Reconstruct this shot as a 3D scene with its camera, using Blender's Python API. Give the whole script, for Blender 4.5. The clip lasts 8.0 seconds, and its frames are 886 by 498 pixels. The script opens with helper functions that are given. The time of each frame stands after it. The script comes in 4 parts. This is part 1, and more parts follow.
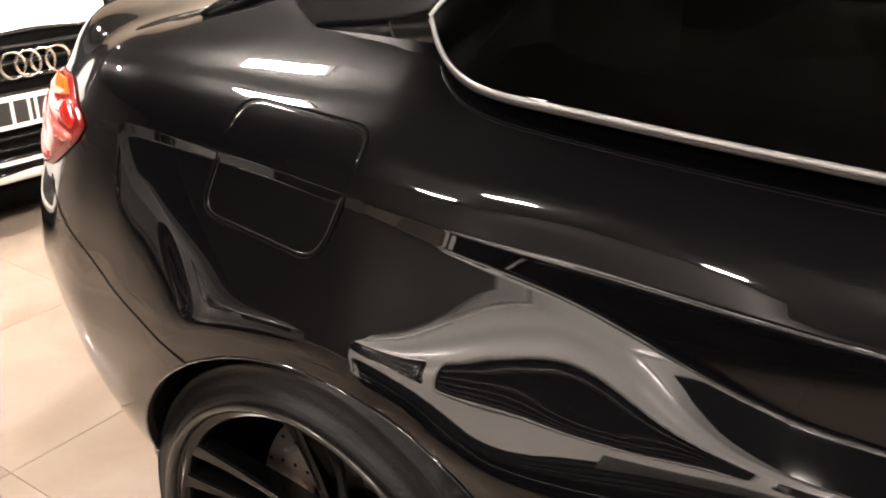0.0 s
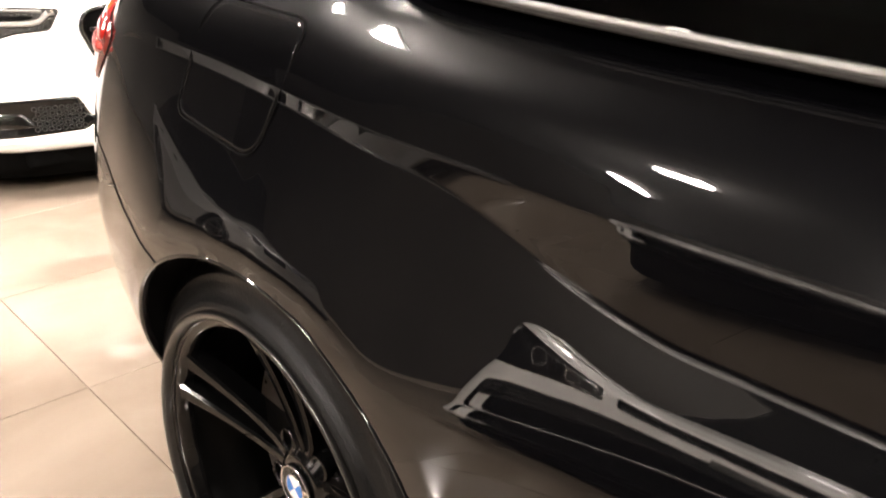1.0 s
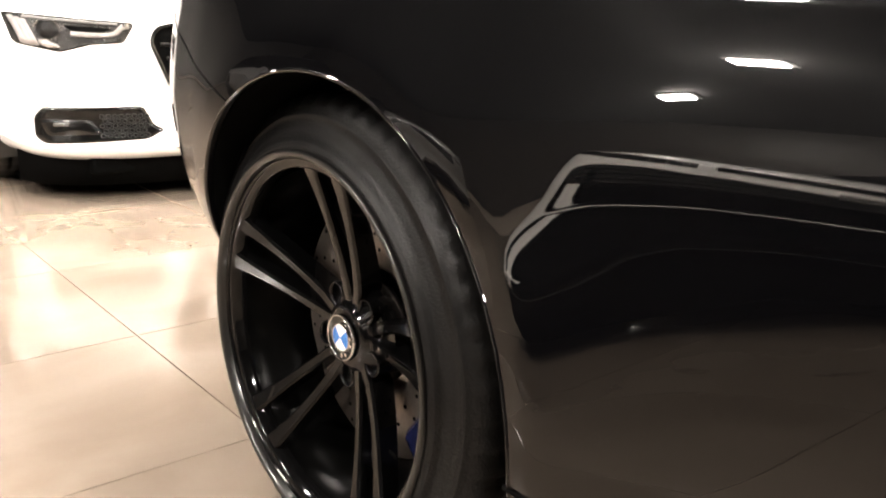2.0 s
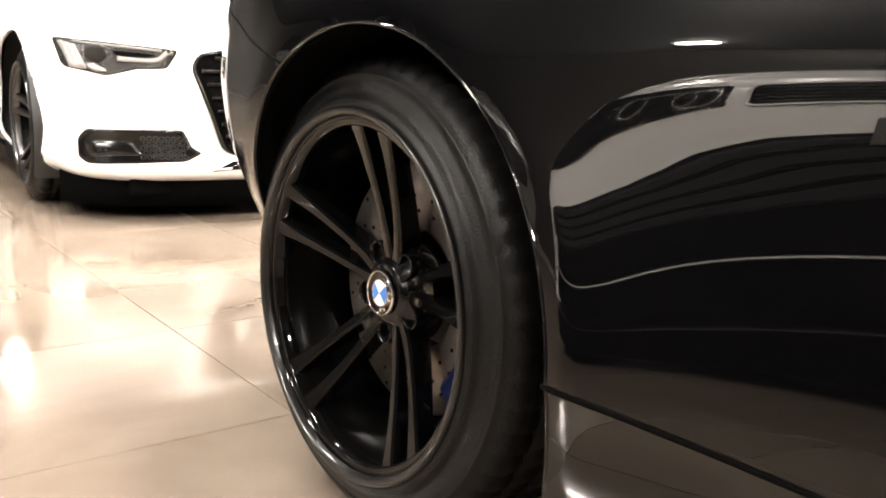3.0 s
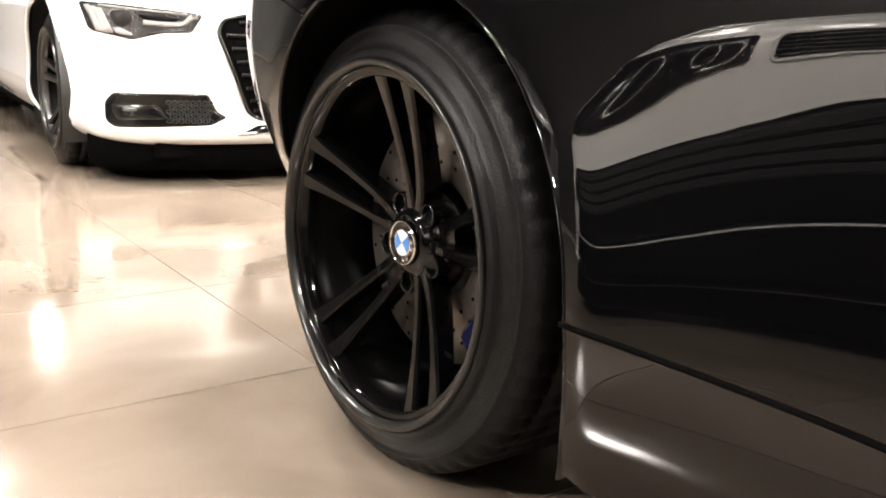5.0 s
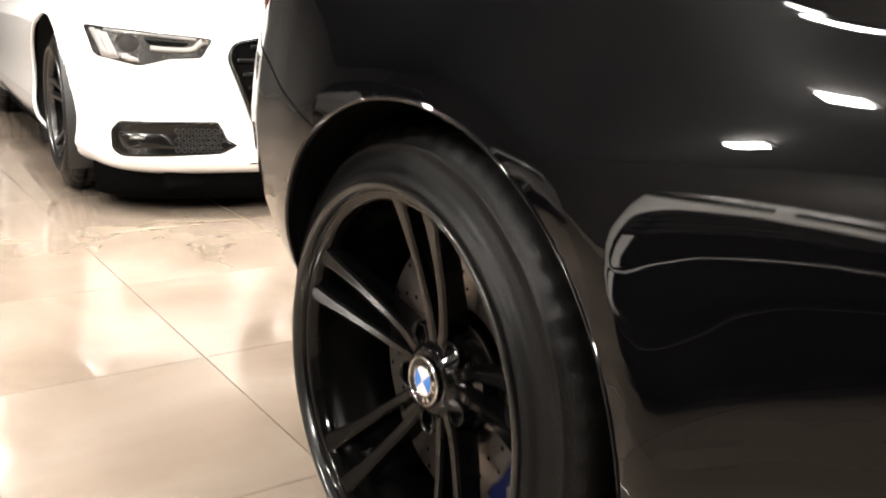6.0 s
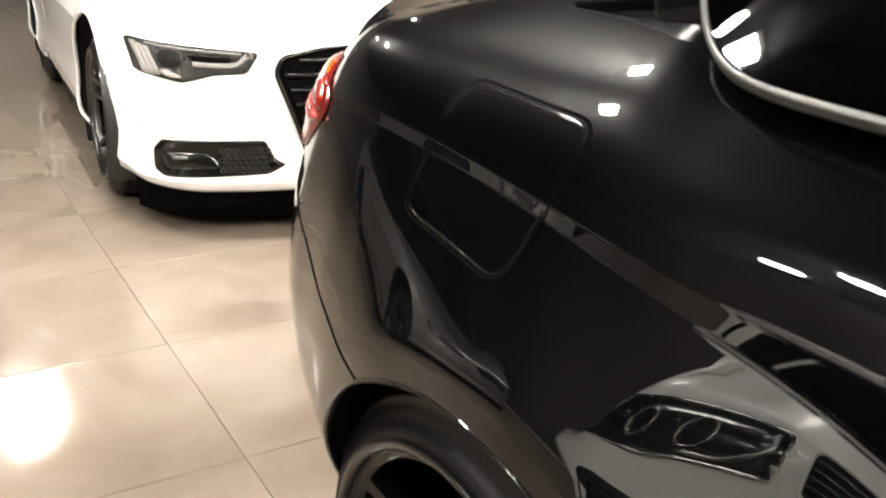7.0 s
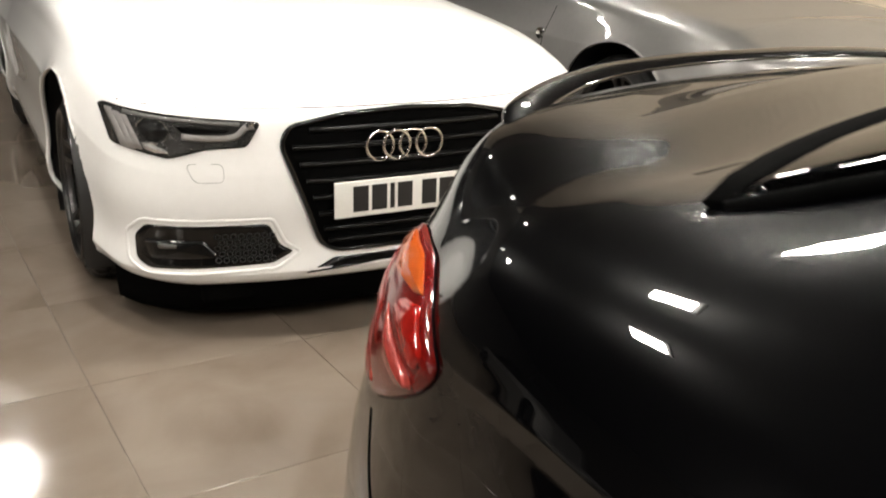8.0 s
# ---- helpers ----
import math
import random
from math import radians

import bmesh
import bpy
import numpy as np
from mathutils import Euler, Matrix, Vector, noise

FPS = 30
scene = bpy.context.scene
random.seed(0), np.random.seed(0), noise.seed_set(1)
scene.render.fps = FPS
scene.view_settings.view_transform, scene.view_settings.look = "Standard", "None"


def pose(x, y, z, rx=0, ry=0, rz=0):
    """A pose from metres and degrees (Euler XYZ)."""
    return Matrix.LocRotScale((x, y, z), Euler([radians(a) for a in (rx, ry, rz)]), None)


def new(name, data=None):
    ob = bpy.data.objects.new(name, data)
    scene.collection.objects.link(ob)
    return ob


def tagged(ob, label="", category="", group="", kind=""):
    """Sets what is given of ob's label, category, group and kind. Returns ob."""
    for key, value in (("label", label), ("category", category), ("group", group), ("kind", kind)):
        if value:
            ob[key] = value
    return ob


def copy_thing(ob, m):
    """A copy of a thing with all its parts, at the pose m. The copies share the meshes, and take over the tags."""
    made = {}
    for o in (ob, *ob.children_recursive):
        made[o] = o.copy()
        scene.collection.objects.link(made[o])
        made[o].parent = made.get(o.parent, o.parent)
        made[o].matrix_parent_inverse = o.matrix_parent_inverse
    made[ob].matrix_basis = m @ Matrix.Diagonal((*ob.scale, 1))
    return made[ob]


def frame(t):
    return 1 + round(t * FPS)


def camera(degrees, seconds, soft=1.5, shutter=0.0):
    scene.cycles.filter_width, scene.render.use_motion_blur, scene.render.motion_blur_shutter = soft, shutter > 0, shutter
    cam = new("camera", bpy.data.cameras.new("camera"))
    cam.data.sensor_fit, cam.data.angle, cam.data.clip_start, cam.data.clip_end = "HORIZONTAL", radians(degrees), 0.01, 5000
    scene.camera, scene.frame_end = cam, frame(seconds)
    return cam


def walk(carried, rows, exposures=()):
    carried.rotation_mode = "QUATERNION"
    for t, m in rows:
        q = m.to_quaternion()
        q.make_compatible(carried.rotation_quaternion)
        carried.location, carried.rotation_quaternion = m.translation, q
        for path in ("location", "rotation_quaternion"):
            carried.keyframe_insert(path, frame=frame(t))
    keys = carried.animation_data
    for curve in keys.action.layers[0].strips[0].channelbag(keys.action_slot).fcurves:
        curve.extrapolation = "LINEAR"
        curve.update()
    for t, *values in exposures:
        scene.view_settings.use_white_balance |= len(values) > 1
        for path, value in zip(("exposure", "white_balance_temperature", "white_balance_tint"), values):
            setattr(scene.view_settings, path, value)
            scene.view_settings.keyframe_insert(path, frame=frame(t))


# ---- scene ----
# ---------------------------------------------------------------- camera
cam = camera(52.00, 8.0, soft=1.9, shutter=0.3)
# seconds, place, tilt, turn, roll
WAY = [
    (0, (0.6890, -0.6473, 1.2550), 66.185, 35.399, -0.410),
    (0.5, (0.7595, -0.4889, 1.2455), 64.628, 43.041, -0.870),
    (1, (0.8845, -0.4610, 1.1381), 66.733, 48.374, -0.286),
    (1.5, (0.9759, -0.5377, 0.9711), 70.198, 49.514, 0.813),
    (2, (1.0126, -0.5878, 0.8266), 73.881, 50.901, 1.307),
    (3.5, (1.1017, -0.6914, 0.6648), 78.541, 52.742, 2.430),
    (4, (1.1190, -0.7069, 0.6510), 77.911, 53.335, 2.024),
    (5.5, (1.0381, -0.6335, 0.6877), 75.753, 54.061, 2.534),
    (6, (0.9170, -0.5699, 0.8315), 74.863, 54.817, 2.356),
    (6.5, (0.8024, -0.4679, 1.0112), 71.842, 56.940, 1.144),
    (7, (0.6380, -0.4139, 1.1398), 69.758, 58.264, 2.191),
    (7.5, (0.3636, -0.3246, 1.2164), 69.486, 58.969, 1.887),
    (8, (0.0735, -0.2529, 1.2122), 70.488, 57.415, 1.820),
]
walk(cam, [(t, pose(*p, rx, 0, rz) @ pose(0, 0, 0, 0, 0, roll)) for t, p, rx, rz, roll in WAY],
     exposures=[(0.0, 0.05, 6700, 16), (1.5, 0.2, 6550, 13), (3.5, 0.2, 6450, 11), (6.5, 0.0, 6300, 9), (7.0, -0.4, 6300, 8), (7.5, -1.05, 6350, 8), (8.0, -1.75, 6350, 8)])

# ---------------------------------------------------------------- world: a closed hall, so next to no sky
world = bpy.data.worlds.new("hall_world")
scene.world = world
world.use_nodes = True
world.node_tree.nodes["Background"].inputs["Color"].default_value = (0.9, 0.95, 1.0, 1)
world.node_tree.nodes["Background"].inputs["Strength"].default_value = 0.02
LAMP_POWER = 1200.0
CEILING = 3.3

# ---------------------------------------------------------------- materials


def mat(name, color, rough=0.5, metal=0.0, coat=0.0, coat_rough=0.03, noise_scale=0.0, noise_amount=0.0,
        bump=0.0, bump_scale=200.0, rough_amount=0.0, spec=0.5, transmission=0.0, ior=1.5):
    """Principled surface with colour variation at two scales, uneven gloss and fine relief."""
    m = bpy.data.materials.new(name)
    m.use_nodes = True
    nt = m.node_tree
    b = nt.nodes["Principled BSDF"]
    b.inputs["Base Color"].default_value = (*color, 1)
    b.inputs["Roughness"].default_value = rough
    b.inputs["Metallic"].default_value = metal
    b.inputs["Coat Weight"].default_value = coat
    b.inputs["Coat Roughness"].default_value = coat_rough
    b.inputs["Specular IOR Level"].default_value = spec
    b.inputs["Transmission Weight"].default_value = transmission
    b.inputs["IOR"].default_value = ior
    if noise_amount or bump or rough_amount:
        tc = nt.nodes.new("ShaderNodeTexCoord")
    if noise_amount:
        n1 = nt.nodes.new("ShaderNodeTexNoise")
        n1.inputs["Scale"].default_value = noise_scale
        n1.inputs["Detail"].default_value = 6
        n2 = nt.nodes.new("ShaderNodeTexNoise")
        n2.inputs["Scale"].default_value = noise_scale * 14
        nt.links.new(tc.outputs["Object"], n1.inputs["Vector"])
        nt.links.new(tc.outputs["Object"], n2.inputs["Vector"])
        add = nt.nodes.new("ShaderNodeMath")
        add.operation = "ADD"
        nt.links.new(n1.outputs["Fac"], add.inputs[0])
        nt.links.new(n2.outputs["Fac"], add.inputs[1])
        rng = nt.nodes.new("ShaderNodeMapRange")
        rng.inputs["From Min"].default_value = 0.6
        rng.inputs["From Max"].default_value = 1.4
        rng.inputs["To Min"].default_value = 1 - noise_amount
        rng.inputs["To Max"].default_value = 1 + noise_amount
        nt.links.new(add.outputs[0], rng.inputs["Value"])
        mix = nt.nodes.new("ShaderNodeVectorMath")
        mix.operation = "SCALE"
        mix.inputs[0].default_value = color
        nt.links.new(rng.outputs["Result"], mix.inputs["Scale"])
        nt.links.new(mix.outputs[0], b.inputs["Base Color"])
    if rough_amount:
        n3 = nt.nodes.new("ShaderNodeTexNoise")
        n3.inputs["Scale"].default_value = 9.0
        n3.inputs["Detail"].default_value = 8
        nt.links.new(tc.outputs["Object"], n3.inputs["Vector"])
        rr = nt.nodes.new("ShaderNodeMapRange")
        rr.inputs["From Min"].default_value = 0.35
        rr.inputs["From Max"].default_value = 0.7
        rr.inputs["To Min"].default_value = max(0.0, rough - rough_amount)
        rr.inputs["To Max"].default_value = rough + rough_amount
        nt.links.new(n3.outputs["Fac"], rr.inputs["Value"])
        nt.links.new(rr.outputs["Result"], b.inputs["Roughness"])
    if bump:
        n4 = nt.nodes.new("ShaderNodeTexNoise")
        n4.inputs["Scale"].default_value = bump_scale
        nt.links.new(tc.outputs["Object"], n4.inputs["Vector"])
        bp = nt.nodes.new("ShaderNodeBump")
        bp.inputs["Strength"].default_value = bump
        bp.inputs["Distance"].default_value = 0.001
        nt.links.new(n4.outputs["Fac"], bp.inputs["Height"])
        nt.links.new(bp.outputs["Normal"], b.inputs["Normal"])
    return m


def glow(name, color, strength):
    m = bpy.data.materials.new(name)
    m.use_nodes = True
    b = m.node_tree.nodes["Principled BSDF"]
    b.inputs["Base Color"].default_value = (0.8, 0.8, 0.8, 1)
    b.inputs["Emission Color"].default_value = (*color, 1)
    b.inputs["Emission Strength"].default_value = strength
    return m


def marble(name):
    """Polished cream stone: clouds, thin veins, a tone of its own for each tile, uneven polish."""
    m = bpy.data.materials.new(name)
    m.use_nodes = True
    nt = m.node_tree
    b = nt.nodes["Principled BSDF"]
    tc = nt.nodes.new("ShaderNodeTexCoord")
    info = nt.nodes.new("ShaderNodeObjectInfo")
    geo = nt.nodes.new("ShaderNodeNewGeometry")
    shift = nt.nodes.new("ShaderNodeVectorMath")
    shift.operation = "MULTIPLY_ADD"
    shift.inputs[1].default_value = (1, 1, 1)
    ofs = nt.nodes.new("ShaderNodeVectorMath")
    ofs.operation = "SCALE"
    ofs.inputs[0].default_value = (17.0, 9.0, 5.0)
    nt.links.new(info.outputs["Random"], ofs.inputs["Scale"])
    nt.links.new(geo.outputs["Position"], shift.inputs[0])
    nt.links.new(ofs.outputs[0], shift.inputs[2])
    clouds = nt.nodes.new("ShaderNodeTexNoise")
    clouds.inputs["Scale"].default_value = 2.6
    clouds.inputs["Detail"].default_value = 7
    clouds.inputs["Distortion"].default_value = 0.8
    veins = nt.nodes.new("ShaderNodeTexNoise")
    veins.noise_type = "RIDGED_MULTIFRACTAL"
    veins.inputs["Scale"].default_value = 1.7
    veins.inputs["Detail"].default_value = 5
    veins.inputs["Distortion"].default_value = 1.6
    for n in (clouds, veins):
        nt.links.new(shift.outputs[0], n.inputs["Vector"])
    ramp = nt.nodes.new("ShaderNodeValToRGB")
    ramp.color_ramp.elements[0].position = 0.3
    ramp.color_ramp.elements[0].color = (0.125, 0.099, 0.077, 1)
    ramp.color_ramp.elements[1].position = 0.75
    ramp.color_ramp.elements[1].color = (0.18, 0.148, 0.119, 1)
    nt.links.new(clouds.outputs["Fac"], ramp.inputs["Fac"])
    vr = nt.nodes.new("ShaderNodeMapRange")
    vr.inputs["From Min"].default_value = 0.75
    vr.inputs["From Max"].default_value = 1.1
    vr.inputs["To Max"].default_value = 0.8
    nt.links.new(veins.outputs["Fac"], vr.inputs["Value"])
    mx = nt.nodes.new("ShaderNodeMix")
    mx.data_type = "RGBA"
    mx.inputs["B"].default_value = (0.24, 0.21, 0.18, 1)
    nt.links.new(vr.outputs["Result"], mx.inputs["Factor"])
    nt.links.new(ramp.outputs["Color"], mx.inputs["A"])
    nt.links.new(mx.outputs["Result"], b.inputs["Base Color"])
    rr = nt.nodes.new("ShaderNodeMapRange")
    rr.inputs["From Min"].default_value = 0.35
    rr.inputs["From Max"].default_value = 0.65
    rr.inputs["To Min"].default_value = 0.045
    rr.inputs["To Max"].default_value = 0.19
    nt.links.new(clouds.outputs["Fac"], rr.inputs["Value"])
    nt.links.new(rr.outputs["Result"], b.inputs["Roughness"])
    b.inputs["IOR"].default_value = 1.55
    uneven = nt.nodes.new("ShaderNodeTexNoise")
    uneven.inputs["Scale"].default_value = 16.0
    uneven.inputs["Detail"].default_value = 3
    nt.links.new(shift.outputs[0], uneven.inputs["Vector"])
    relief = nt.nodes.new("ShaderNodeBump")
    relief.inputs["Strength"].default_value = 0.12
    relief.inputs["Distance"].default_value = 0.002
    nt.links.new(uneven.outputs["Fac"], relief.inputs["Height"])
    nt.links.new(relief.outputs["Normal"], b.inputs["Normal"])
    return m


PAINT_BLACK = mat("black_metallic_paint", (0.0010, 0.0010, 0.0013), 0.27, 0.0, 1.0, 0.010, 3.0, 0.12, 0.012, 900.0, spec=0.016)
PAINT_BLACK.node_tree.nodes["Principled BSDF"].inputs["Coat IOR"].default_value = 1.5
PAINT_WHITE = mat("white_gloss_paint", (0.86, 0.85, 0.835), 0.35, 0.0, 1.0, 0.03, 3.0, 0.02)
PAINT_SILVER = mat("silver_metallic_paint", (0.22, 0.216, 0.213), 0.34, 0.6, 1.0, 0.04, 3.0, 0.05)
PAINT_GREY = mat("grey_metallic_paint", (0.20, 0.195, 0.19), 0.38, 0.7, 1.0, 0.05, 3.0, 0.05)
BLACK_PLASTIC = mat("black_textured_plastic", (0.009, 0.009, 0.009), 0.5, 0, 0, 0.03, 30.0, 0.2, 0.3, 700.0)
GLOSS_BLACK = mat("gloss_black_plastic", (0.003, 0.003, 0.003), 0.16, 0, 0.3, 0.05, 6.0, 0.2, spec=0.25)
GRILLE_BLACK = mat("satin_black_grille", (0.004, 0.004, 0.004), 0.32, 0, 0, 0.03, 30.0, 0.2, spec=0.12)
INTAKE_GREY = mat("dark_grey_intake", (0.022, 0.0215, 0.021), 0.6, 0, 0, 0.03, 30.0, 0.2, spec=0.1)
GAP = mat("dark_panel_gap", (0.002, 0.002, 0.002), 0.9, 0, 0, 0.03, 20.0, 0.2, spec=0.02)
RUBBER = mat("tyre_rubber", (0.0048, 0.0047, 0.0047), 0.45, 0, 0, 0.03, 14.0, 0.4, 0.7, 300.0, 0.16, spec=0.14)
RIM_BLACK = mat("gloss_black_alloy", (0.002, 0.002, 0.0021), 0.10, 0.0, 0.50, 0.02, 12.0, 0.3, 0.03, 300.0, spec=0.04)
RIM_GREY = mat("dark_grey_alloy", (0.05, 0.048, 0.047), 0.3, 0.8, 0.3, 0.05, 12.0, 0.2)
RIM_INNER = mat("black_rim_barrel", (0.0012, 0.0012, 0.0012), 0.3, 0, 0, 0.03, 12.0, 0.3, spec=0.03)
LIP_METAL = mat("worn_rim_lip", (0.018, 0.0175, 0.017), 0.3, 0.5, 0.3, 0.05, 25.0, 0.3)
LAMP_SILVER = mat("silvered_reflector", (0.82, 0.80, 0.78), 0.2, 0.85, 0.2, 0.05, 30.0, 0.15)
LAMP_SATIN = mat("satin_lamp_silver", (0.42, 0.40, 0.39), 0.3, 0.7, 0.2, 0.05, 60.0, 0.2)
LAMP_SMOKE = mat("smoked_lamp_trim", (0.16, 0.155, 0.15), 0.35, 0.5, 0.2, 0.05, 60.0, 0.2)
CHROME = mat("chrome", (0.78, 0.77, 0.75), 0.07, 1.0, 0, 0.03, 20.0, 0.05)
SATIN = mat("satin_aluminium", (0.15, 0.147, 0.143), 0.45, 1.0, 0, 0.03, 40.0, 0.06, 0.1, 500.0)
STEEL = mat("brake_disc_steel", (0.22, 0.19, 0.17), 0.36, 0.9, 0, 0.03, 60.0, 0.25, 0.2, 400.0)
CALIPER = mat("dark_blue_caliper_paint", (0.005, 0.007, 0.03), 0.25, 0.2, 0.5, 0.05, 12.0, 0.2)
RED_LENS = mat("red_lamp_lens", (0.26, 0.008, 0.005), 0.12, 0, 0.35, 0.03, 22.0, 0.3, spec=0.25)
RED_DEEP = mat("deep_red_lens", (0.12, 0.004, 0.003), 0.15, 0, 0.35, 0.03, 22.0, 0.3, spec=0.25)
AMBER_LENS = mat("amber_lamp_lens", (0.42, 0.075, 0.010), 0.1, 0, 0.35, 0.03, 22.0, 0.2, spec=0.25)
LIGHT_RED = mat("pale_red_reflector", (0.34, 0.045, 0.035), 0.25, 0.2, 0.35, 0.03, 22.0, 0.2, spec=0.25)
TINTED = mat("dark_tinted_glass", (0.05, 0.055, 0.05), 0.02, 0, 0, 0.03, spec=0.5, transmission=1.0)
LAMP_GLASS = mat("lamp_cover_glass", (0.92, 0.92, 0.92), 0.02, transmission=1.0, ior=1.3)
HEADLAMP_DARK = mat("smoked_headlamp_housing", (0.03, 0.029, 0.028), 0.25, 0.3, 0.5, 0.04, 10.0, 0.2)
LEATHER = mat("dark_leather", (0.02, 0.02, 0.019), 0.5, 0, 0, 0.03, 20.0, 0.2, 0.4, 300.0)
BADGE_BLUE = mat("blue_enamel", (0.03, 0.16, 0.5), 0.2, 0, 0.6, 0.04, 30.0, 0.05)
BADGE_WHITE = mat("white_enamel", (0.75, 0.75, 0.74), 0.2, 0, 0.6, 0.04, 30.0, 0.05)
PLATE_WHITE = mat("reflective_plate", (0.78, 0.77, 0.73), 0.35, 0, 0.3, 0.05, 40.0, 0.04)
INK = mat("black_ink", (0.01, 0.01, 0.01), 0.4, 0, 0, 0.03, 40.0, 0.1)
MARBLE = marble("polished_cream_marble")
GROUT = mat("tile_joint", (0.24, 0.2, 0.165), 0.6, 0, 0, 0.03, 8.0, 0.2)
WALL_DARK = mat("dark_brown_wall_panel", (0.06, 0.05, 0.041), 0.5, 0, 0, 0.03, 1.5, 0.15, 0.2, 50.0)
WALL_BROWN = mat("brown_wall_paint", (0.05, 0.045, 0.041), 0.5, 0, 0, 0.03, 1.5, 0.15, 0.2, 50.0)
WALL = mat("beige_wall_paint", (0.66, 0.56, 0.44), 0.55, 0, 0, 0.03, 1.2, 0.12, 0.2, 60.0)
CEIL = mat("dark_ceiling_paint", (0.010, 0.010, 0.011), 0.7, 0, 0, 0.03, 2.0, 0.25, 0.2, 40.0)
LAMP_WHITE = glow("lamp_diffuser", (1.0, 0.92, 0.82), LAMP_POWER)
SPOT_WHITE = glow("spot_lens", (1.0, 0.92, 0.82), 420.0)
LAMP_FRAME = mat("white_lamp_frame", (0.6, 0.6, 0.6), 0.4, 0, 0, 0.03, 10.0, 0.05)

# ---------------------------------------------------------------- mesh helpers


def mesh_object(name, bm, material, smooth=True):
    me = bpy.data.meshes.new(name)
    bm.to_mesh(me)
    bm.free()
    if smooth:
        for p in me.polygons:
            p.use_smooth = True
    for m in material if isinstance(material, (list, tuple)) else [material]:
        me.materials.append(m)
    return new(name, me)


def part(name, bm, material, parent=None, label="", smooth=True):
    ob = mesh_object(name, bm, material, smooth)
    if parent is not None:
        ob.parent = parent
    if label:
        ob["label"] = label
    return ob


def thing(name, m, label, category, group="", kind=""):
    ob = new(name)
    ob.matrix_world = m
    return tagged(ob, label, category, group, kind)


def catmull(points, n):
    """A smooth curve through the points, n samples a stretch; points of any size."""
    p = [np.array(q, float) for q in points]
    p = [2 * p[0] - p[1]] + p + [2 * p[-1] - p[-2]]
    out = []
    for i in range(1, len(p) - 2):
        t0 = 0.0
        t1 = t0 + max(np.linalg.norm(p[i] - p[i - 1]), 1e-6) ** 0.5
        t2 = t1 + max(np.linalg.norm(p[i + 1] - p[i]), 1e-6) ** 0.5
        t3 = t2 + max(np.linalg.norm(p[i + 2] - p[i + 1]), 1e-6) ** 0.5
        for k in range(n):
            t = t1 + (t2 - t1) * k / n
            a1 = (t1 - t) / (t1 - t0) * p[i - 1] + (t - t0) / (t1 - t0) * p[i]
            a2 = (t2 - t) / (t2 - t1) * p[i] + (t - t1) / (t2 - t1) * p[i + 1]
            a3 = (t3 - t) / (t3 - t2) * p[i + 1] + (t - t2) / (t3 - t2) * p[i + 2]
            b1 = (t2 - t) / (t2 - t0) * a1 + (t - t0) / (t2 - t0) * a2
            b2 = (t3 - t) / (t3 - t1) * a2 + (t - t1) / (t3 - t1) * a3
            out.append((t2 - t) / (t2 - t1) * b1 + (t - t1) / (t2 - t1) * b2)
    out.append(p[-2])
    return np.array(out)


def hermite(xs, ys, x):
    """Smooth, overshoot-free interpolation of the rows ys over xs at x."""
    xs, ys, x = np.array(xs, float), np.array(ys, float), np.atleast_1d(np.array(x, float))
    h = np.diff(xs)
    s = np.diff(ys, axis=0) / h[:, None]
    g = np.zeros_like(ys)
    g[0], g[-1] = s[0], s[-1]
    for i in range(1, len(xs) - 1):
        same = s[i - 1] * s[i] > 0
        w1, w2 = 2 * h[i] + h[i - 1], h[i] + 2 * h[i - 1]
        with np.errstate(divide="ignore", invalid="ignore"):
            g[i] = np.where(same, (w1 + w2) / (w1 / s[i - 1] + w2 / s[i]), 0)
    i = np.clip(np.searchsorted(xs, x) - 1, 0, len(h) - 1)
    t = np.clip((x - xs[i]) / h[i], 0, 1)[:, None]
    hh = h[i][:, None]
    return ((1 + 2 * t) * (1 - t) ** 2 * ys[i] + t * (1 - t) ** 2 * hh * g[i]
            + t * t * (3 - 2 * t) * ys[i + 1] + t * t * (t - 1) * hh * g[i + 1])


def box(bm, x0, x1, y0, y1, z0, z1, bevel=0.0):
    r = bmesh.ops.create_cube(bm, size=1)
    vs = r["verts"]
    for v in vs:
        v.co = ((x0 + x1) / 2 + v.co.x * (x1 - x0), (y0 + y1) / 2 + v.co.y * (y1 - y0), (z0 + z1) / 2 + v.co.z * (z1 - z0))
    if bevel:
        es = {e for v in vs for e in v.link_edges}
        bmesh.ops.bevel(bm, geom=list(es), offset=bevel, segments=2, affect="EDGES", profile=0.6)
    return bm


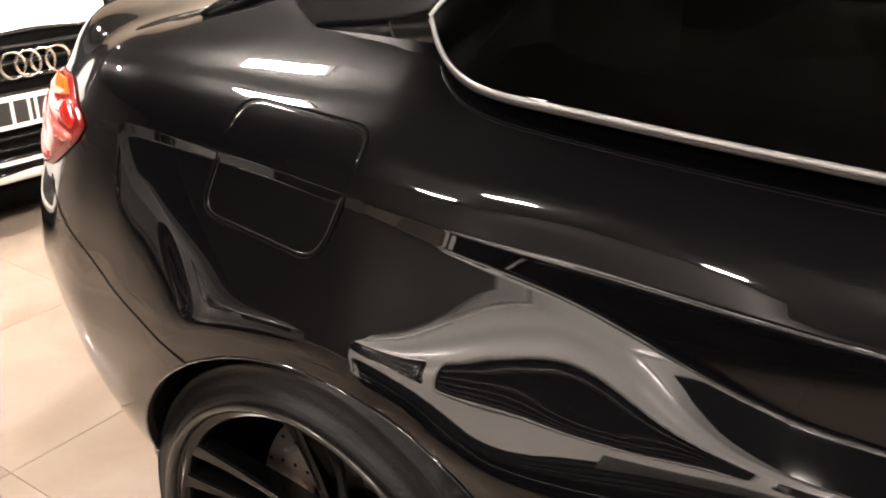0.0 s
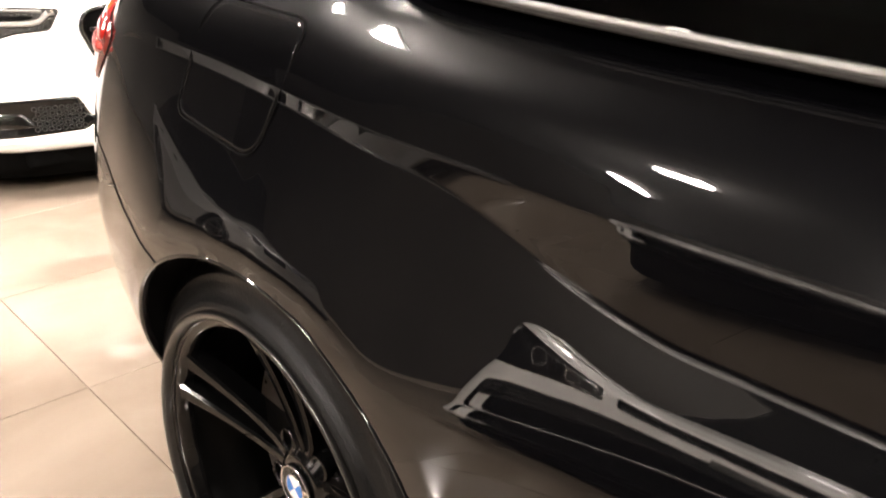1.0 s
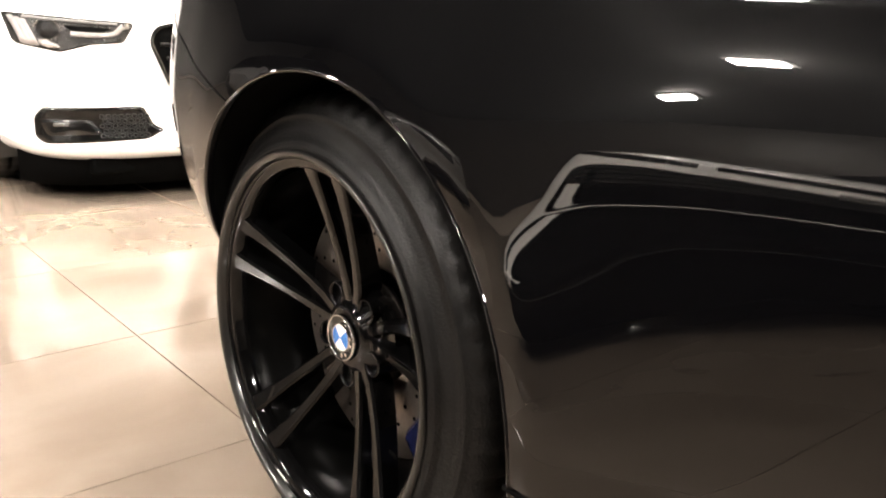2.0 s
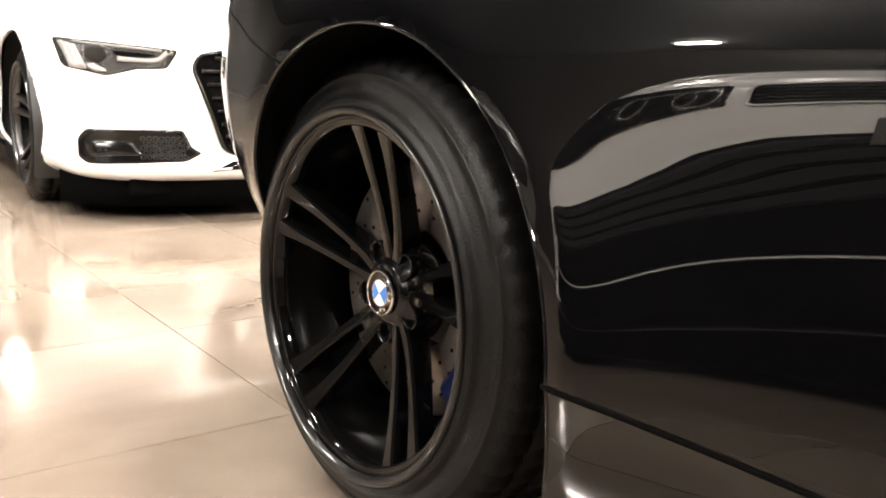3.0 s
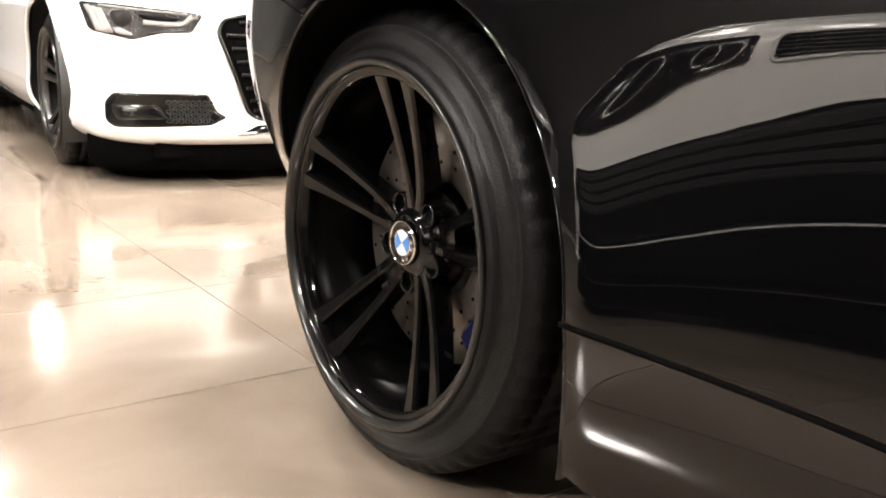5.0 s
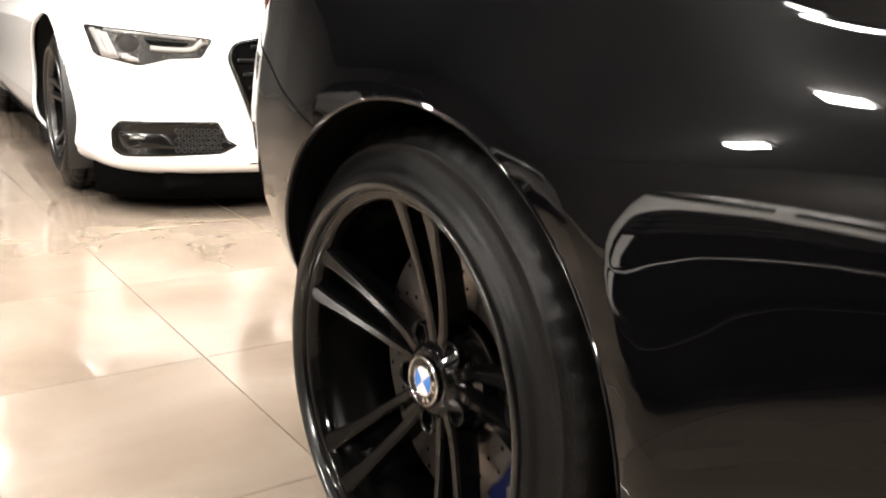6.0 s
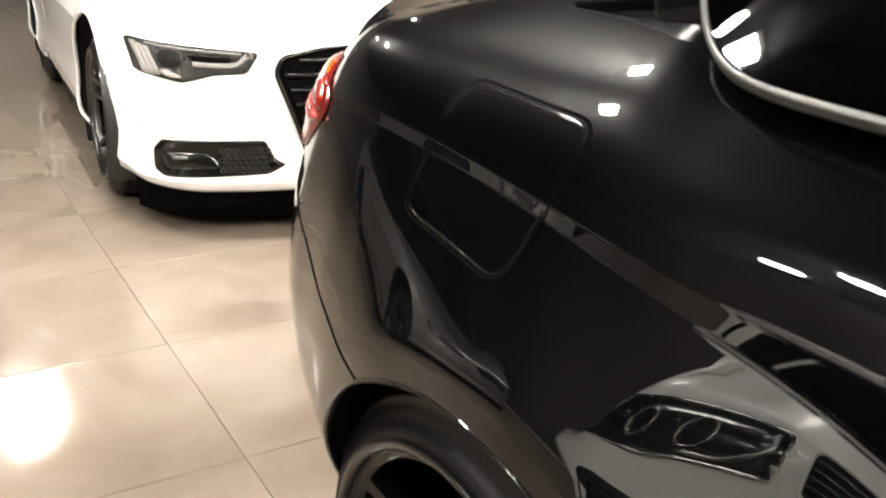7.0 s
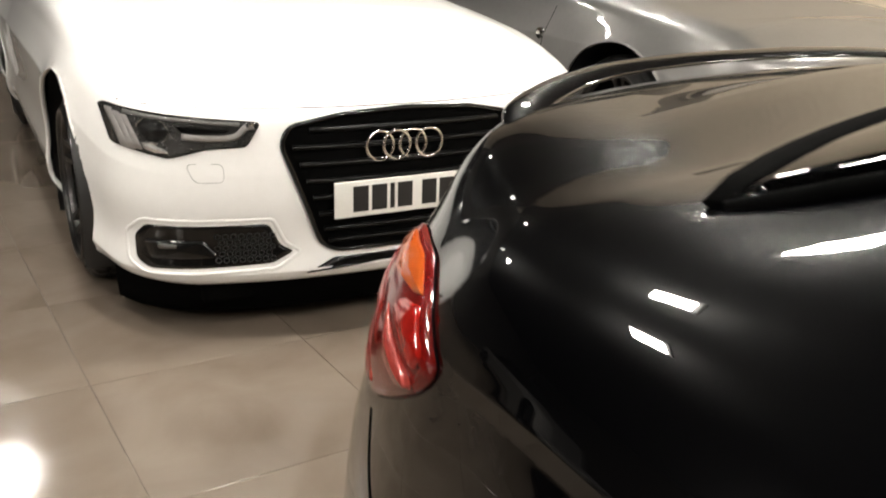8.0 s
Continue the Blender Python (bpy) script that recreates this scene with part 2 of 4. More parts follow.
def tube(bm, path, width, height, up=None, closed=False, n=10, power=2.0):
    """Sweeps a rounded section along the path; up: rows of directions for the section's height."""
    path = np.array(path, float)
    k = len(path)
    rings = []
    for i in range(k):
        a, b = (path[(i - 1) % k], path[(i + 1) % k]) if closed else (path[max(i - 1, 0)], path[min(i + 1, k - 1)])
        t = b - a
        t = t / max(np.linalg.norm(t), 1e-9)
        u = np.array(up[i] if up is not None and np.ndim(up) == 2 else (up if up is not None else (0, 0, 1)), float)
        u = u - t * (u @ t)
        u = u / max(np.linalg.norm(u), 1e-9)
        w = np.cross(t, u)
        ring = []
        for j in range(n):
            c, s = math.cos(2 * math.pi * j / n), math.sin(2 * math.pi * j / n)
            c = math.copysign(abs(c) ** (2 / power), c)
            s = math.copysign(abs(s) ** (2 / power), s)
            ring.append(bm.verts.new(path[i] + w * c * width / 2 + u * s * height / 2))
        rings.append(ring)
    for i in range(k if closed else k - 1):
        r0, r1 = rings[i], rings[(i + 1) % k]
        for j in range(n):
            bm.faces.new((r0[j], r0[(j + 1) % n], r1[(j + 1) % n], r1[j]))
    if not closed:
        bm.faces.new(rings[0][::-1])
        bm.faces.new(rings[-1])
    return bm


def lathe(bm, profile, n=96, a0=0.0, a1=360.0, radius_at=None):
    """Turns (y, r) points round the y axis."""
    full = abs(a1 - a0) >= 359.9
    rows = []
    for i in range(n if full else n + 1):
        a = radians(a0 + (a1 - a0) * i / n)
        row = []
        for k, (y, r) in enumerate(profile):
            rr = radius_at(i, k, r) if radius_at else r
            row.append(bm.verts.new((rr * math.cos(a), y, rr * math.sin(a))))
        rows.append(row)
    m = len(rows)
    for i in range(m if full else m - 1):
        for k in range(len(profile) - 1):
            bm.faces.new((rows[i][k], rows[(i + 1) % m][k], rows[(i + 1) % m][k + 1], rows[i][k + 1]))
    return bm


def disc(bm, r, y0, y1, n=32, cx=0.0, cz=0.0):
    """A short cylinder round the y axis."""
    ring = [[bm.verts.new((cx + r * math.cos(2 * math.pi * i / n), y, cz + r * math.sin(2 * math.pi * i / n))) for i in range(n)] for y in (y0, y1)]
    for i in range(n):
        bm.faces.new((ring[0][i], ring[0][(i + 1) % n], ring[1][(i + 1) % n], ring[1][i]))
    bm.faces.new(ring[0])
    bm.faces.new(ring[1][::-1])
    return bm


from mathutils.bvhtree import BVHTree


class Shell:
    """Half of a car's body: sections stand square on a plan outline, which runs from the nose or door along the flank and round the tail.
    Section points are (inset, height) rows that change along the outline; a crease splits the section's curve."""

    def __init__(self, outline, stations, keys, creases, centre, step=0.014, fill=(6, 3), flares=(), middle=0.0, round_edge=0.005, flange=0.0):
        line = catmull(outline, 24)
        seg = np.linalg.norm(np.diff(line, axis=0), axis=1)
        arc = np.concatenate([[0], np.cumsum(seg)])
        n = int(arc[-1] / step)
        self.s = np.linspace(0, arc[-1], n)
        px, py = np.interp(self.s, arc, line[:, 0]), np.interp(self.s, arc, line[:, 1])
        tx, ty = np.gradient(px), np.gradient(py)
        ln = np.hypot(tx, ty)
        nx, ny = -ty / ln, tx / ln
        # insets always point to the middle line
        flip = np.sign(ny[n // 3] * (middle - py[n // 3]))
        nx, ny = nx * flip, ny * flip
        flat = [np.array(k, float).ravel() for k in keys]
        sec = hermite([np.interp(q, px[::-1] if px[0] > px[-1] else px, self.s[::-1] if px[0] > px[-1] else self.s) if isinstance(q, float) else q[0] for q in stations], flat, self.s)
        m = len(flat[0]) // 2
        cuts = [0] + list(creases) + [m - 1]
        bm = bmesh.new()
        self.rows = []
        for i in range(n):
            pts = sec[i].reshape(m, 2)
            curve = []
            for c0, c1 in zip(cuts[:-1], cuts[1:]):
                q = catmull(pts[c0:c1 + 1], fill[0])
                if curve:
                    # a small rounding where two stretches meet
                    k, p, m2 = curve.pop(), curve[-1], q[1]
                    u, v = p - k, m2 - k
                    lu, lv = np.linalg.norm(u), np.linalg.norm(v)
                    e0, e1 = k + u / lu * min(round_edge, 0.6 * lu), k + v / lv * min(round_edge, 0.6 * lv)
                    curve += [(1 - t) ** 2 * e0 + 2 * t * (1 - t) * k + t * t * e1 for t in (0, 0.25, 0.5, 0.75, 1)]
                    q = q[1:]
                curve += list(q)
            row = [np.array((px[i] + nx[i] * d, py[i] + ny[i] * d, z)) for d, z in curve]
            end = np.array(centre(px[i], py[i], row[-1]))
            k = 10
            for j in range(1, k + 1):
                f = j / k
                q = row[len(curve) - 1] * (1 - f) + end * f
                q[2] = row[len(curve) - 1][2] + (end[2] - row[len(curve) - 1][2]) * (1 - (1 - f) ** 2)
                row.append(q)
            self.rows.append(row)
        P = np.array(self.rows)
        for cx, cz, ra, right, top, left, wide, reach in flares:
            dx, dz = P[:, :, 0] - cx, P[:, :, 2] - cz
            r = np.hypot(dx, dz)
            ang = np.arctan2(dz, dx)
            amp = np.where(ang >= math.pi / 2, left + (top - left) * np.clip(np.sin(ang), 0, 1) ** 1.5, right + (top - right) * np.clip(np.sin(ang), 0, 1) ** 1.5)
            side = np.abs(P[:, :, 1] - middle) > 0.45
            lip = flange * (1 - 0.6 * np.clip(np.cos(ang), 0, 1))
            P[:, :, 1] -= np.where(side, amp * np.exp(-(np.clip(r - ra, -0.01, None) if not flange else 0.5 * (r - ra - lip + np.hypot(r - ra - lip, 0.014))) / (wide + (reach - wide) * np.clip(np.cos(ang), 0, 1) ** 0.7)), 0)
        self.grid = P
        vs = [[bm.verts.new(c) for c in row] for row in P]
        for i in range(n - 1):
            for j in range(len(vs[0]) - 1):
                try:
                    bm.faces.new((vs[i][j], vs[i + 1][j], vs[i + 1][j + 1], vs[i][j + 1]))
                except ValueError:
                    pass
        bmesh.ops.recalc_face_normals(bm, faces=bm.faces)
        self.tree = BVHTree.FromBMesh(bm)
        for cx, cz, ra, *_ in flares:
            dead, near = [], set()
            for f in bm.faces:
                c = f.calc_center_median()
                if abs(c.y - middle) > 0.45 and (c.x - cx) ** 2 + (c.z - cz) ** 2 < ra * ra:
                    dead.append(f)
            bmesh.ops.delete(bm, geom=dead, context="FACES")
            for e in bm.edges:
                if e.is_boundary:
                    near.update(e.verts)
            for v in near:
                dx, dz = v.co.x - cx, v.co.z - cz
                r = math.hypot(dx, dz)
                if abs(r - ra) < 0.035 and abs(v.co.y - middle) > 0.45:
                    v.co.x, v.co.z = cx + dx * ra / r, cz + dz * ra / r
        self.bm = bm

    def side(self, x, z, outward=0.0, frm=-3.0):
        """The point of the flank at (x, z), and its normal, seen from the flank's side."""
        hit, nrm, *_ = self.tree.ray_cast(Vector((x, frm, z)), Vector((0, 1, 0)))
        if hit is None:
            hit, nrm, *_ = self.tree.find_nearest(Vector((x, 0, z)))
        nrm = nrm if nrm.y < 0 else -nrm
        return np.array(hit + nrm * outward), np.array(nrm)

    def front(self, y, z, outward=0.0):
        """The point of the nose at (y, z); the other half is the mirror of this one."""
        sg = -1.0 if y > 0 else 1.0
        hit, nrm, *_ = self.tree.ray_cast(Vector((3.0, -abs(y) - 1e-4, z)), Vector((-1, 0, 0)))
        if hit is None:
            hit, nrm, *_ = self.tree.find_nearest(Vector((0, -abs(y), z)))
        nrm = nrm if nrm.x > 0 else -nrm
        p = hit + nrm * outward
        return np.array((p.x, p.y * sg, p.z)), np.array((nrm.x, nrm.y * sg, nrm.z))

    def above(self, x, y, outward=0.0):
        hit, nrm, *_ = self.tree.ray_cast(Vector((x, y, 4.0)), Vector((0, 0, -1)))
        if hit is None:
            hit, nrm, *_ = self.tree.find_nearest(Vector((x, y, 1.0)))
        nrm = nrm if nrm.z > 0 else -nrm
        return np.array(hit + nrm * outward), np.array(nrm)


def mirrored(bm, middle=0.0):
    """Adds the other half of a body."""
    g = bmesh.ops.duplicate(bm, geom=bm.verts[:] + bm.edges[:] + bm.faces[:])
    for v in g["geom"]:
        if isinstance(v, bmesh.types.BMVert):
            v.co.y = 2 * middle - v.co.y
    bmesh.ops.reverse_faces(bm, faces=[f for f in g["geom"] if isinstance(f, bmesh.types.BMFace)])
    bmesh.ops.remove_doubles(bm, verts=bm.verts, dist=0.0004)
    return bm


def patch(place, outline, proud, n=8, thick=0.004, dome=0.0):
    """A cover that lies on a curved surface: a fan of rings inside the outline, with a turned-down rim.
    place(a, b, outward) gives the point of the surface."""
    bm = bmesh.new()
    o = np.array(outline, float)
    c = o.mean(axis=0)
    rim = [bm.verts.new(place(a, b, proud - thick)[0]) for a, b in o]
    rings = [rim]
    for k in range(n):
        f = 1 - (k / n)
        lift = proud + dome * (1 - f * f)
        f2 = f if k else 0.985
        rings.append([bm.verts.new(place(*(c + (q - c) * f2), lift)[0]) for q in o])
    mid = bm.verts.new(place(*c, proud + dome)[0])
    m = len(o)
    for r0, r1 in zip(rings[:-1], rings[1:]):
        for i in range(m):
            bm.faces.new((r0[i], r0[(i + 1) % m], r1[(i + 1) % m], r1[i]))
    for i in range(m):
        bm.faces.new((rings[-1][i], rings[-1][(i + 1) % m], mid))
    bmesh.ops.recalc_face_normals(bm, faces=bm.faces)
    return bm


def seam(place, path, width, proud=0.0006, height=0.0012, closed=False):
    """A thin dark line along a surface: the joint between two panels."""
    pts, ups = [], []
    for a, b in path:
        p, q = place(a, b, proud)
        pts.append(p)
        ups.append(q)
    return tube(bmesh.new(), pts, width, height, np.array(ups), closed, 6)


def rounded(points, r, n=5):
    """A closed outline with rounded corners."""
    p = [np.array(q, float) for q in points]
    out = []
    for i in range(len(p)):
        a, b, c = p[i - 1], p[i], p[(i + 1) % len(p)]
        ra = min(r, 0.45 * np.linalg.norm(a - b), 0.45 * np.linalg.norm(c - b))
        s, e = b + (a - b) / np.linalg.norm(a - b) * ra, b + (c - b) / np.linalg.norm(c - b) * ra
        for k in range(n + 1):
            t = k / n
            out.append((1 - t) ** 2 * s + 2 * t * (1 - t) * b + t * t * e)
    dense = []
    for i in range(len(out)):
        a, b = out[i], out[(i + 1) % len(out)]
        m = max(1, int(np.linalg.norm(b - a) / 0.03))
        dense += [a + (b - a) * k / m for k in range(m)]
    return dense


# ---------------------------------------------------------------- wheels


def wheel(parent, x, y, z, r_tyre, r_rim, width, turn, rim_mat, lip_mat, brake=True, cap=None, arms=10, tread=120, side=1, camber=0.0):
    """A wheel whose outer face looks towards -y (side 1) or +y (side -1); camber leans its top to the car's middle."""
    w = new("wheel")
    w.parent = parent
    w.matrix_local = pose(x, y, z, -camber, 0, 0 if side > 0 else 180)
    sw = r_tyre - r_rim
    deep = 0.021
    prof = [(0.014, r_rim - 0.012), (0.004, r_rim - 0.004), (0.001, r_rim + 0.004), (0.002, r_rim + 0.10 * sw), (0.0045, r_rim + 0.14 * sw), (0.0050, r_rim + 0.18 * sw), (0.0105, r_rim + 0.21 * sw), (0.0135, r_rim + 0.34 * sw),
            (0.0165, r_rim + 0.46 * sw), (0.0205, r_rim + 0.58 * sw), (0.0195, r_rim + 0.60 * sw), (0.0215, r_rim + 0.65 * sw), (0.0245, r_rim + 0.68 * sw), (0.0275, r_rim + 0.76 * sw),
            (0.0325, r_rim + 0.86 * sw), (0.038, r_rim + 0.93 * sw), (0.046, r_tyre - 0.002), (0.056, r_tyre)]
    ys = [0.056, 0.075, 0.0752, 0.083, 0.0832, 0.125, 0.1252, 0.135, 0.1352, 0.175, 0.1752, 0.185, 0.1852, width - 0.04, width - 0.015, width]
    for k, yy in enumerate(ys[1:]):
        groove = k in (1, 2, 5, 6, 9, 10)
        prof.append((yy, r_tyre - (0.007 if groove else 0.0) - (0.02 if yy == width else 0)))
    prof.append((width, r_rim))

    def cut(i, k, r):
        return r - 0.005 if (i % 4 == 0 and prof[k][1] > r_tyre - 0.012 and 0.01 < prof[k][0] < width) else r
    part("tyre", lathe(bmesh.new(), prof, tread * 2, radius_at=cut), RUBBER, w)
    bm = lathe(bmesh.new(), [(0.012, r_rim - 0.012), (0.000, r_rim - 0.0105), (-0.004, r_rim - 0.007), (-0.0055, r_rim - 0.002), (-0.003, r_rim + 0.002), (0.008, r_rim + 0.001)], 128)
    part("rim_lip", bm, lip_mat, w, "thin worn metal rim edge")
    bm = lathe(bmesh.new(), [(0.004, r_rim - 0.0105), (0.0095, r_rim - 0.0125), (0.0095, r_rim - 0.0135), (0.0115, r_rim - 0.022), (0.0135, r_rim - 0.0245), (0.034, r_rim - 0.027)], 128)
    part("rim_flange", bm, rim_mat, w)
    bm = lathe(bmesh.new(), [(0.034, r_rim - 0.0272), (0.07, r_rim - 0.034), (0.072, r_rim - 0.040), (0.16, r_rim - 0.045), (width - 0.02, r_rim - 0.01)], 96)
    part("rim_barrel", bm, RIM_INNER, w)
    r_in = r_rim - 0.0235
    ns = 64
    pairs = arms // 2
    for q in range(pairs):
        for sgn in (-1, 1):
            bm = bmesh.new()
            a = radians(turn + q * 360 / pairs)
            rows = []
            for k in range(9):
                f = k / 8
                r = 0.05 + (r_in - 0.05) * f
                off = sgn * (0.009 + 0.0262 * f ** 0.75)
                wd = 0.0098 - 0.0016 * math.sin(math.pi * f) + 0.0055 * f ** 4
                yy = 0.072 - 0.0595 * f ** 1.35
                dep = 0.040 - 0.012 * f
                ring = []
                for cx, cy in ((-wd, dep), (-wd, 0.004), (-wd + 0.0035, 0.0), (wd - 0.0035, 0.0), (wd, 0.004), (wd, dep)):
                    t = off + cx
                    ring.append(bm.verts.new((r * math.cos(a) - t * math.sin(a), yy + cy, r * math.sin(a) + t * math.cos(a))))
                rows.append(ring)
            for k in range(8):
                for j in range(5):
                    bm.faces.new((rows[k][j], rows[k][j + 1], rows[k + 1][j + 1], rows[k + 1][j]))
            bm.faces.new(rows[0])
            bm.faces.new(rows[-1])
            bmesh.ops.recalc_face_normals(bm, faces=bm.faces)
            part("spoke", bm, rim_mat, w).data.set_sharp_from_angle(angle=radians(24))
        # web between the two arms near the hub and a foot at the rim
        for r0, r1, h0, h1, y0, y1 in ((0.04, 0.105, 0.017, 0.014, 0.084, 0.078),):
            bm = bmesh.new()
            v = [bm.verts.new((r * math.cos(a) - t * math.sin(a), yy, r * math.sin(a) + t * math.cos(a)))
                 for r, t, yy in ((r0, -h0, y0), (r1, -h1, y1), (r1, h1, y1), (r0, h0, y0), (r0, -h0, y0 + 0.02), (r1, -h1, y1 + 0.02), (r1, h1, y1 + 0.02), (r0, h0, y0 + 0.02))]
            for f in ((0, 1, 2, 3), (4, 7, 6, 5), (0, 4, 5, 1), (1, 5, 6, 2), (2, 6, 7, 3), (3, 7, 4, 0)):
                bm.faces.new([v[j] for j in f])
            bmesh.ops.recalc_face_normals(bm, faces=bm.faces)
            part("spoke_web", bm, rim_mat, w, smooth=False)
    bm = lathe(bmesh.new(), [(y + deep, r) for y, r in ((0.10, 0.080), (0.070, 0.079), (0.063, 0.074), (0.058, 0.060), (0.046, 0.047), (0.043, 0.040), (0.044, 0.0005))], 48)
    part("hub", bm, rim_mat, w)
    for q in range(5):
        a = radians(turn + 36 + q * 72)
        cx, cz = 0.063 * math.cos(a), 0.063 * math.sin(a)
        bm = bmesh.new()
        rows = []
        for yy, rr in ((0.105, 0.010), (0.075, 0.0155), (0.069, 0.0165), (0.072, 0.0185), (0.11, 0.0195)):
            rows.append([bm.verts.new((cx + rr * math.cos(2 * math.pi * i / 20), yy, cz + rr * math.sin(2 * math.pi * i / 20))) for i in range(20)])
        for r0, r1 in zip(rows[:-1], rows[1:]):
            for i in range(20):
                bm.faces.new((r0[i], r0[(i + 1) % 20], r1[(i + 1) % 20], r1[i]))
        bm.faces.new(rows[0])
        bmesh.ops.recalc_face_normals(bm, faces=bm.faces)
        part("bolt_well", bm, rim_mat, w)
        part("wheel_bolt", disc(bmesh.new(), 0.0105, 0.088, 0.11, 6, cx, cz), GLOSS_BLACK, w, smooth=False)
    if cap:
        c = part("hub_cap", lathe(bmesh.new(), [(y + deep, r) for y, r in ((0.044, 0.0345), (0.037, 0.0342), (0.0355, 0.032), (0.037, 0.0295), (0.0375, 0.0005))], 48), GLOSS_BLACK, w, "round cap with a blue and white roundel")
        part("cap_ring", lathe(bmesh.new(), [(y + deep, r) for y, r in ((0.0375, 0.0345), (0.0345, 0.0335), (0.0345, 0.0318), (0.0372, 0.031))], 48), CHROME, c)
        part("inner_ring", lathe(bmesh.new(), [(y + deep, r) for y, r in ((0.0375, 0.0212), (0.0352, 0.0206), (0.0352, 0.0194), (0.0375, 0.0188))], 48), CHROME, c)
        for q in range(4):
            bm = bmesh.new()
            arc = [bm.verts.new((0.0192 * math.cos(radians(cap + q * 90 + k * 9)), 0.0358 + deep, 0.0192 * math.sin(radians(cap + q * 90 + k * 9)))) for k in range(11)]
            mid = bm.verts.new((0, 0.0350 + deep, 0))
            for k in range(10):
                bm.faces.new((mid, arc[k], arc[k + 1]))
            bmesh.ops.recalc_face_normals(bm, faces=bm.faces)
            part("enamel_quarter", bm, BADGE_BLUE if q % 2 else BADGE_WHITE, c)
        for a in (-80, -58, -10, 14):
            bm = box(bmesh.new(), 0.0225, 0.0285, 0.0352 + deep, 0.0368 + deep, -0.0028, 0.0028, 0.0005)
            bmesh.ops.rotate(bm, verts=bm.verts, matrix=Matrix.Rotation(radians(-a), 3, "Y"))
            part("ring_mark", bm, CHROME, c)
    else:
        part("hub_cap", lathe(bmesh.new(), [(0.044 + deep, 0.034), (0.036 + deep, 0.033), (0.034 + deep, 0.0005)], 32), GLOSS_BLACK, w)
    if brake:
        d = part("brake_disc", lathe(bmesh.new(), [(0.165, 0.09), (0.125, 0.092), (0.122, 0.10), (0.122, 0.192), (0.128, 0.195), (0.155, 0.195), (0.16, 0.1)], 96), STEEL, w, "cross-drilled brake disc")
        for i in range(20):
            for j, rr in enumerate((0.12, 0.142, 0.164, 0.184)):
                a = radians(i * 18 + j * 5)
                part("drilled_hole", disc(bmesh.new(), 0.0032, 0.1213, 0.1225, 8, rr * math.cos(a), rr * math.sin(a)), GAP, d)
        bm = lathe(bmesh.new(), [(0.20, 0.15), (0.098, 0.155), (0.090, 0.165), (0.090, 0.192), (0.10, 0.207), (0.20, 0.209)], 24, -46, -21)
        bmesh.ops.holes_fill(bm, edges=[e for e in bm.edges if e.is_boundary])
        bmesh.ops.recalc_face_normals(bm, faces=bm.faces)
        k = part("brake_caliper", bm, CALIPER, w, "dark blue brake caliper")
        part("caliper_mark", box(bmesh.new(), 0.150, 0.158, 0.0885, 0.092, -0.108, -0.090, 0.001), SATIN, k)
        bm = lathe(bmesh.new(), [(0.18, 0.150), (0.10, 0.152), (0.096, 0.16), (0.096, 0.198), (0.18, 0.205)], 16, 22, 46)
        bmesh.ops.holes_fill(bm, edges=[e for e in bm.edges if e.is_boundary])
        bmesh.ops.recalc_face_normals(bm, faces=bm.faces)
        part("caliper_bracket", bm, SATIN, w)
    return w

# ---------------------------------------------------------------- the hall
X0, X1, Y0, Y1 = -13.0, 9.0, -7.4, 5.3
TILE = 0.63
TX, TY = -0.41, 0.133


def tile_mesh(name, gap=0.0014, edge=0.0009):
    bm = bmesh.new()
    h = TILE / 2 - gap / 2
    a = [bm.verts.new((sx * h, sy * h, -0.012)) for sx, sy in ((-1, -1), (1, -1), (1, 1), (-1, 1))]
    b = [bm.verts.new((sx * h, sy * h, -edge)) for sx, sy in ((-1, -1), (1, -1), (1, 1), (-1, 1))]
    c = [bm.verts.new((sx * (h - edge), sy * (h - edge), 0)) for sx, sy in ((-1, -1), (1, -1), (1, 1), (-1, 1))]
    for r0, r1 in ((a, b), (b, c)):
        for i in range(4):
            bm.faces.new((r0[i], r0[(i + 1) % 4], r1[(i + 1) % 4], r1[i]))
    bm.faces.new(c)
    me = bpy.data.meshes.new(name)
    bm.to_mesh(me)
    bm.free()
    me.materials.append(MARBLE)
    return me


def build_hall():
    bm = box(bmesh.new(), X0, X1, Y0, Y1, -0.15, -0.004)
    floor = part("floor", bm, GROUT, None, smooth=False)
    tagged(floor, "polished cream marble tile floor with thin joints", "floor", kind="structure")
    bm = box(bmesh.new(), X0, X1, Y0, Y1, CEILING, CEILING + 0.2)
    tagged(part("ceiling", bm, CEIL, smooth=False), "dark painted showroom ceiling", "ceiling", kind="structure")
    for n, b in (("wall_west", (X0 - 0.2, X0, Y0, Y1)), ("wall_east", (X1, X1 + 0.2, Y0, Y1)), ("wall_south", (X0 - 0.2, X1 + 0.2, Y0 - 0.2, Y0)), ("wall_north", (X0 - 0.2, X1 + 0.2, Y1, Y1 + 0.2))):
        dark = n != "wall_north"
        tagged(part(n, box(bmesh.new(), *b, -0.15, CEILING + 0.2), WALL_BROWN if n in ("wall_south", "wall_west") else WALL_DARK if dark else WALL, smooth=False),
               "plain brown showroom wall" if dark else "plain beige painted showroom wall", "wall", kind="structure")
    return floor


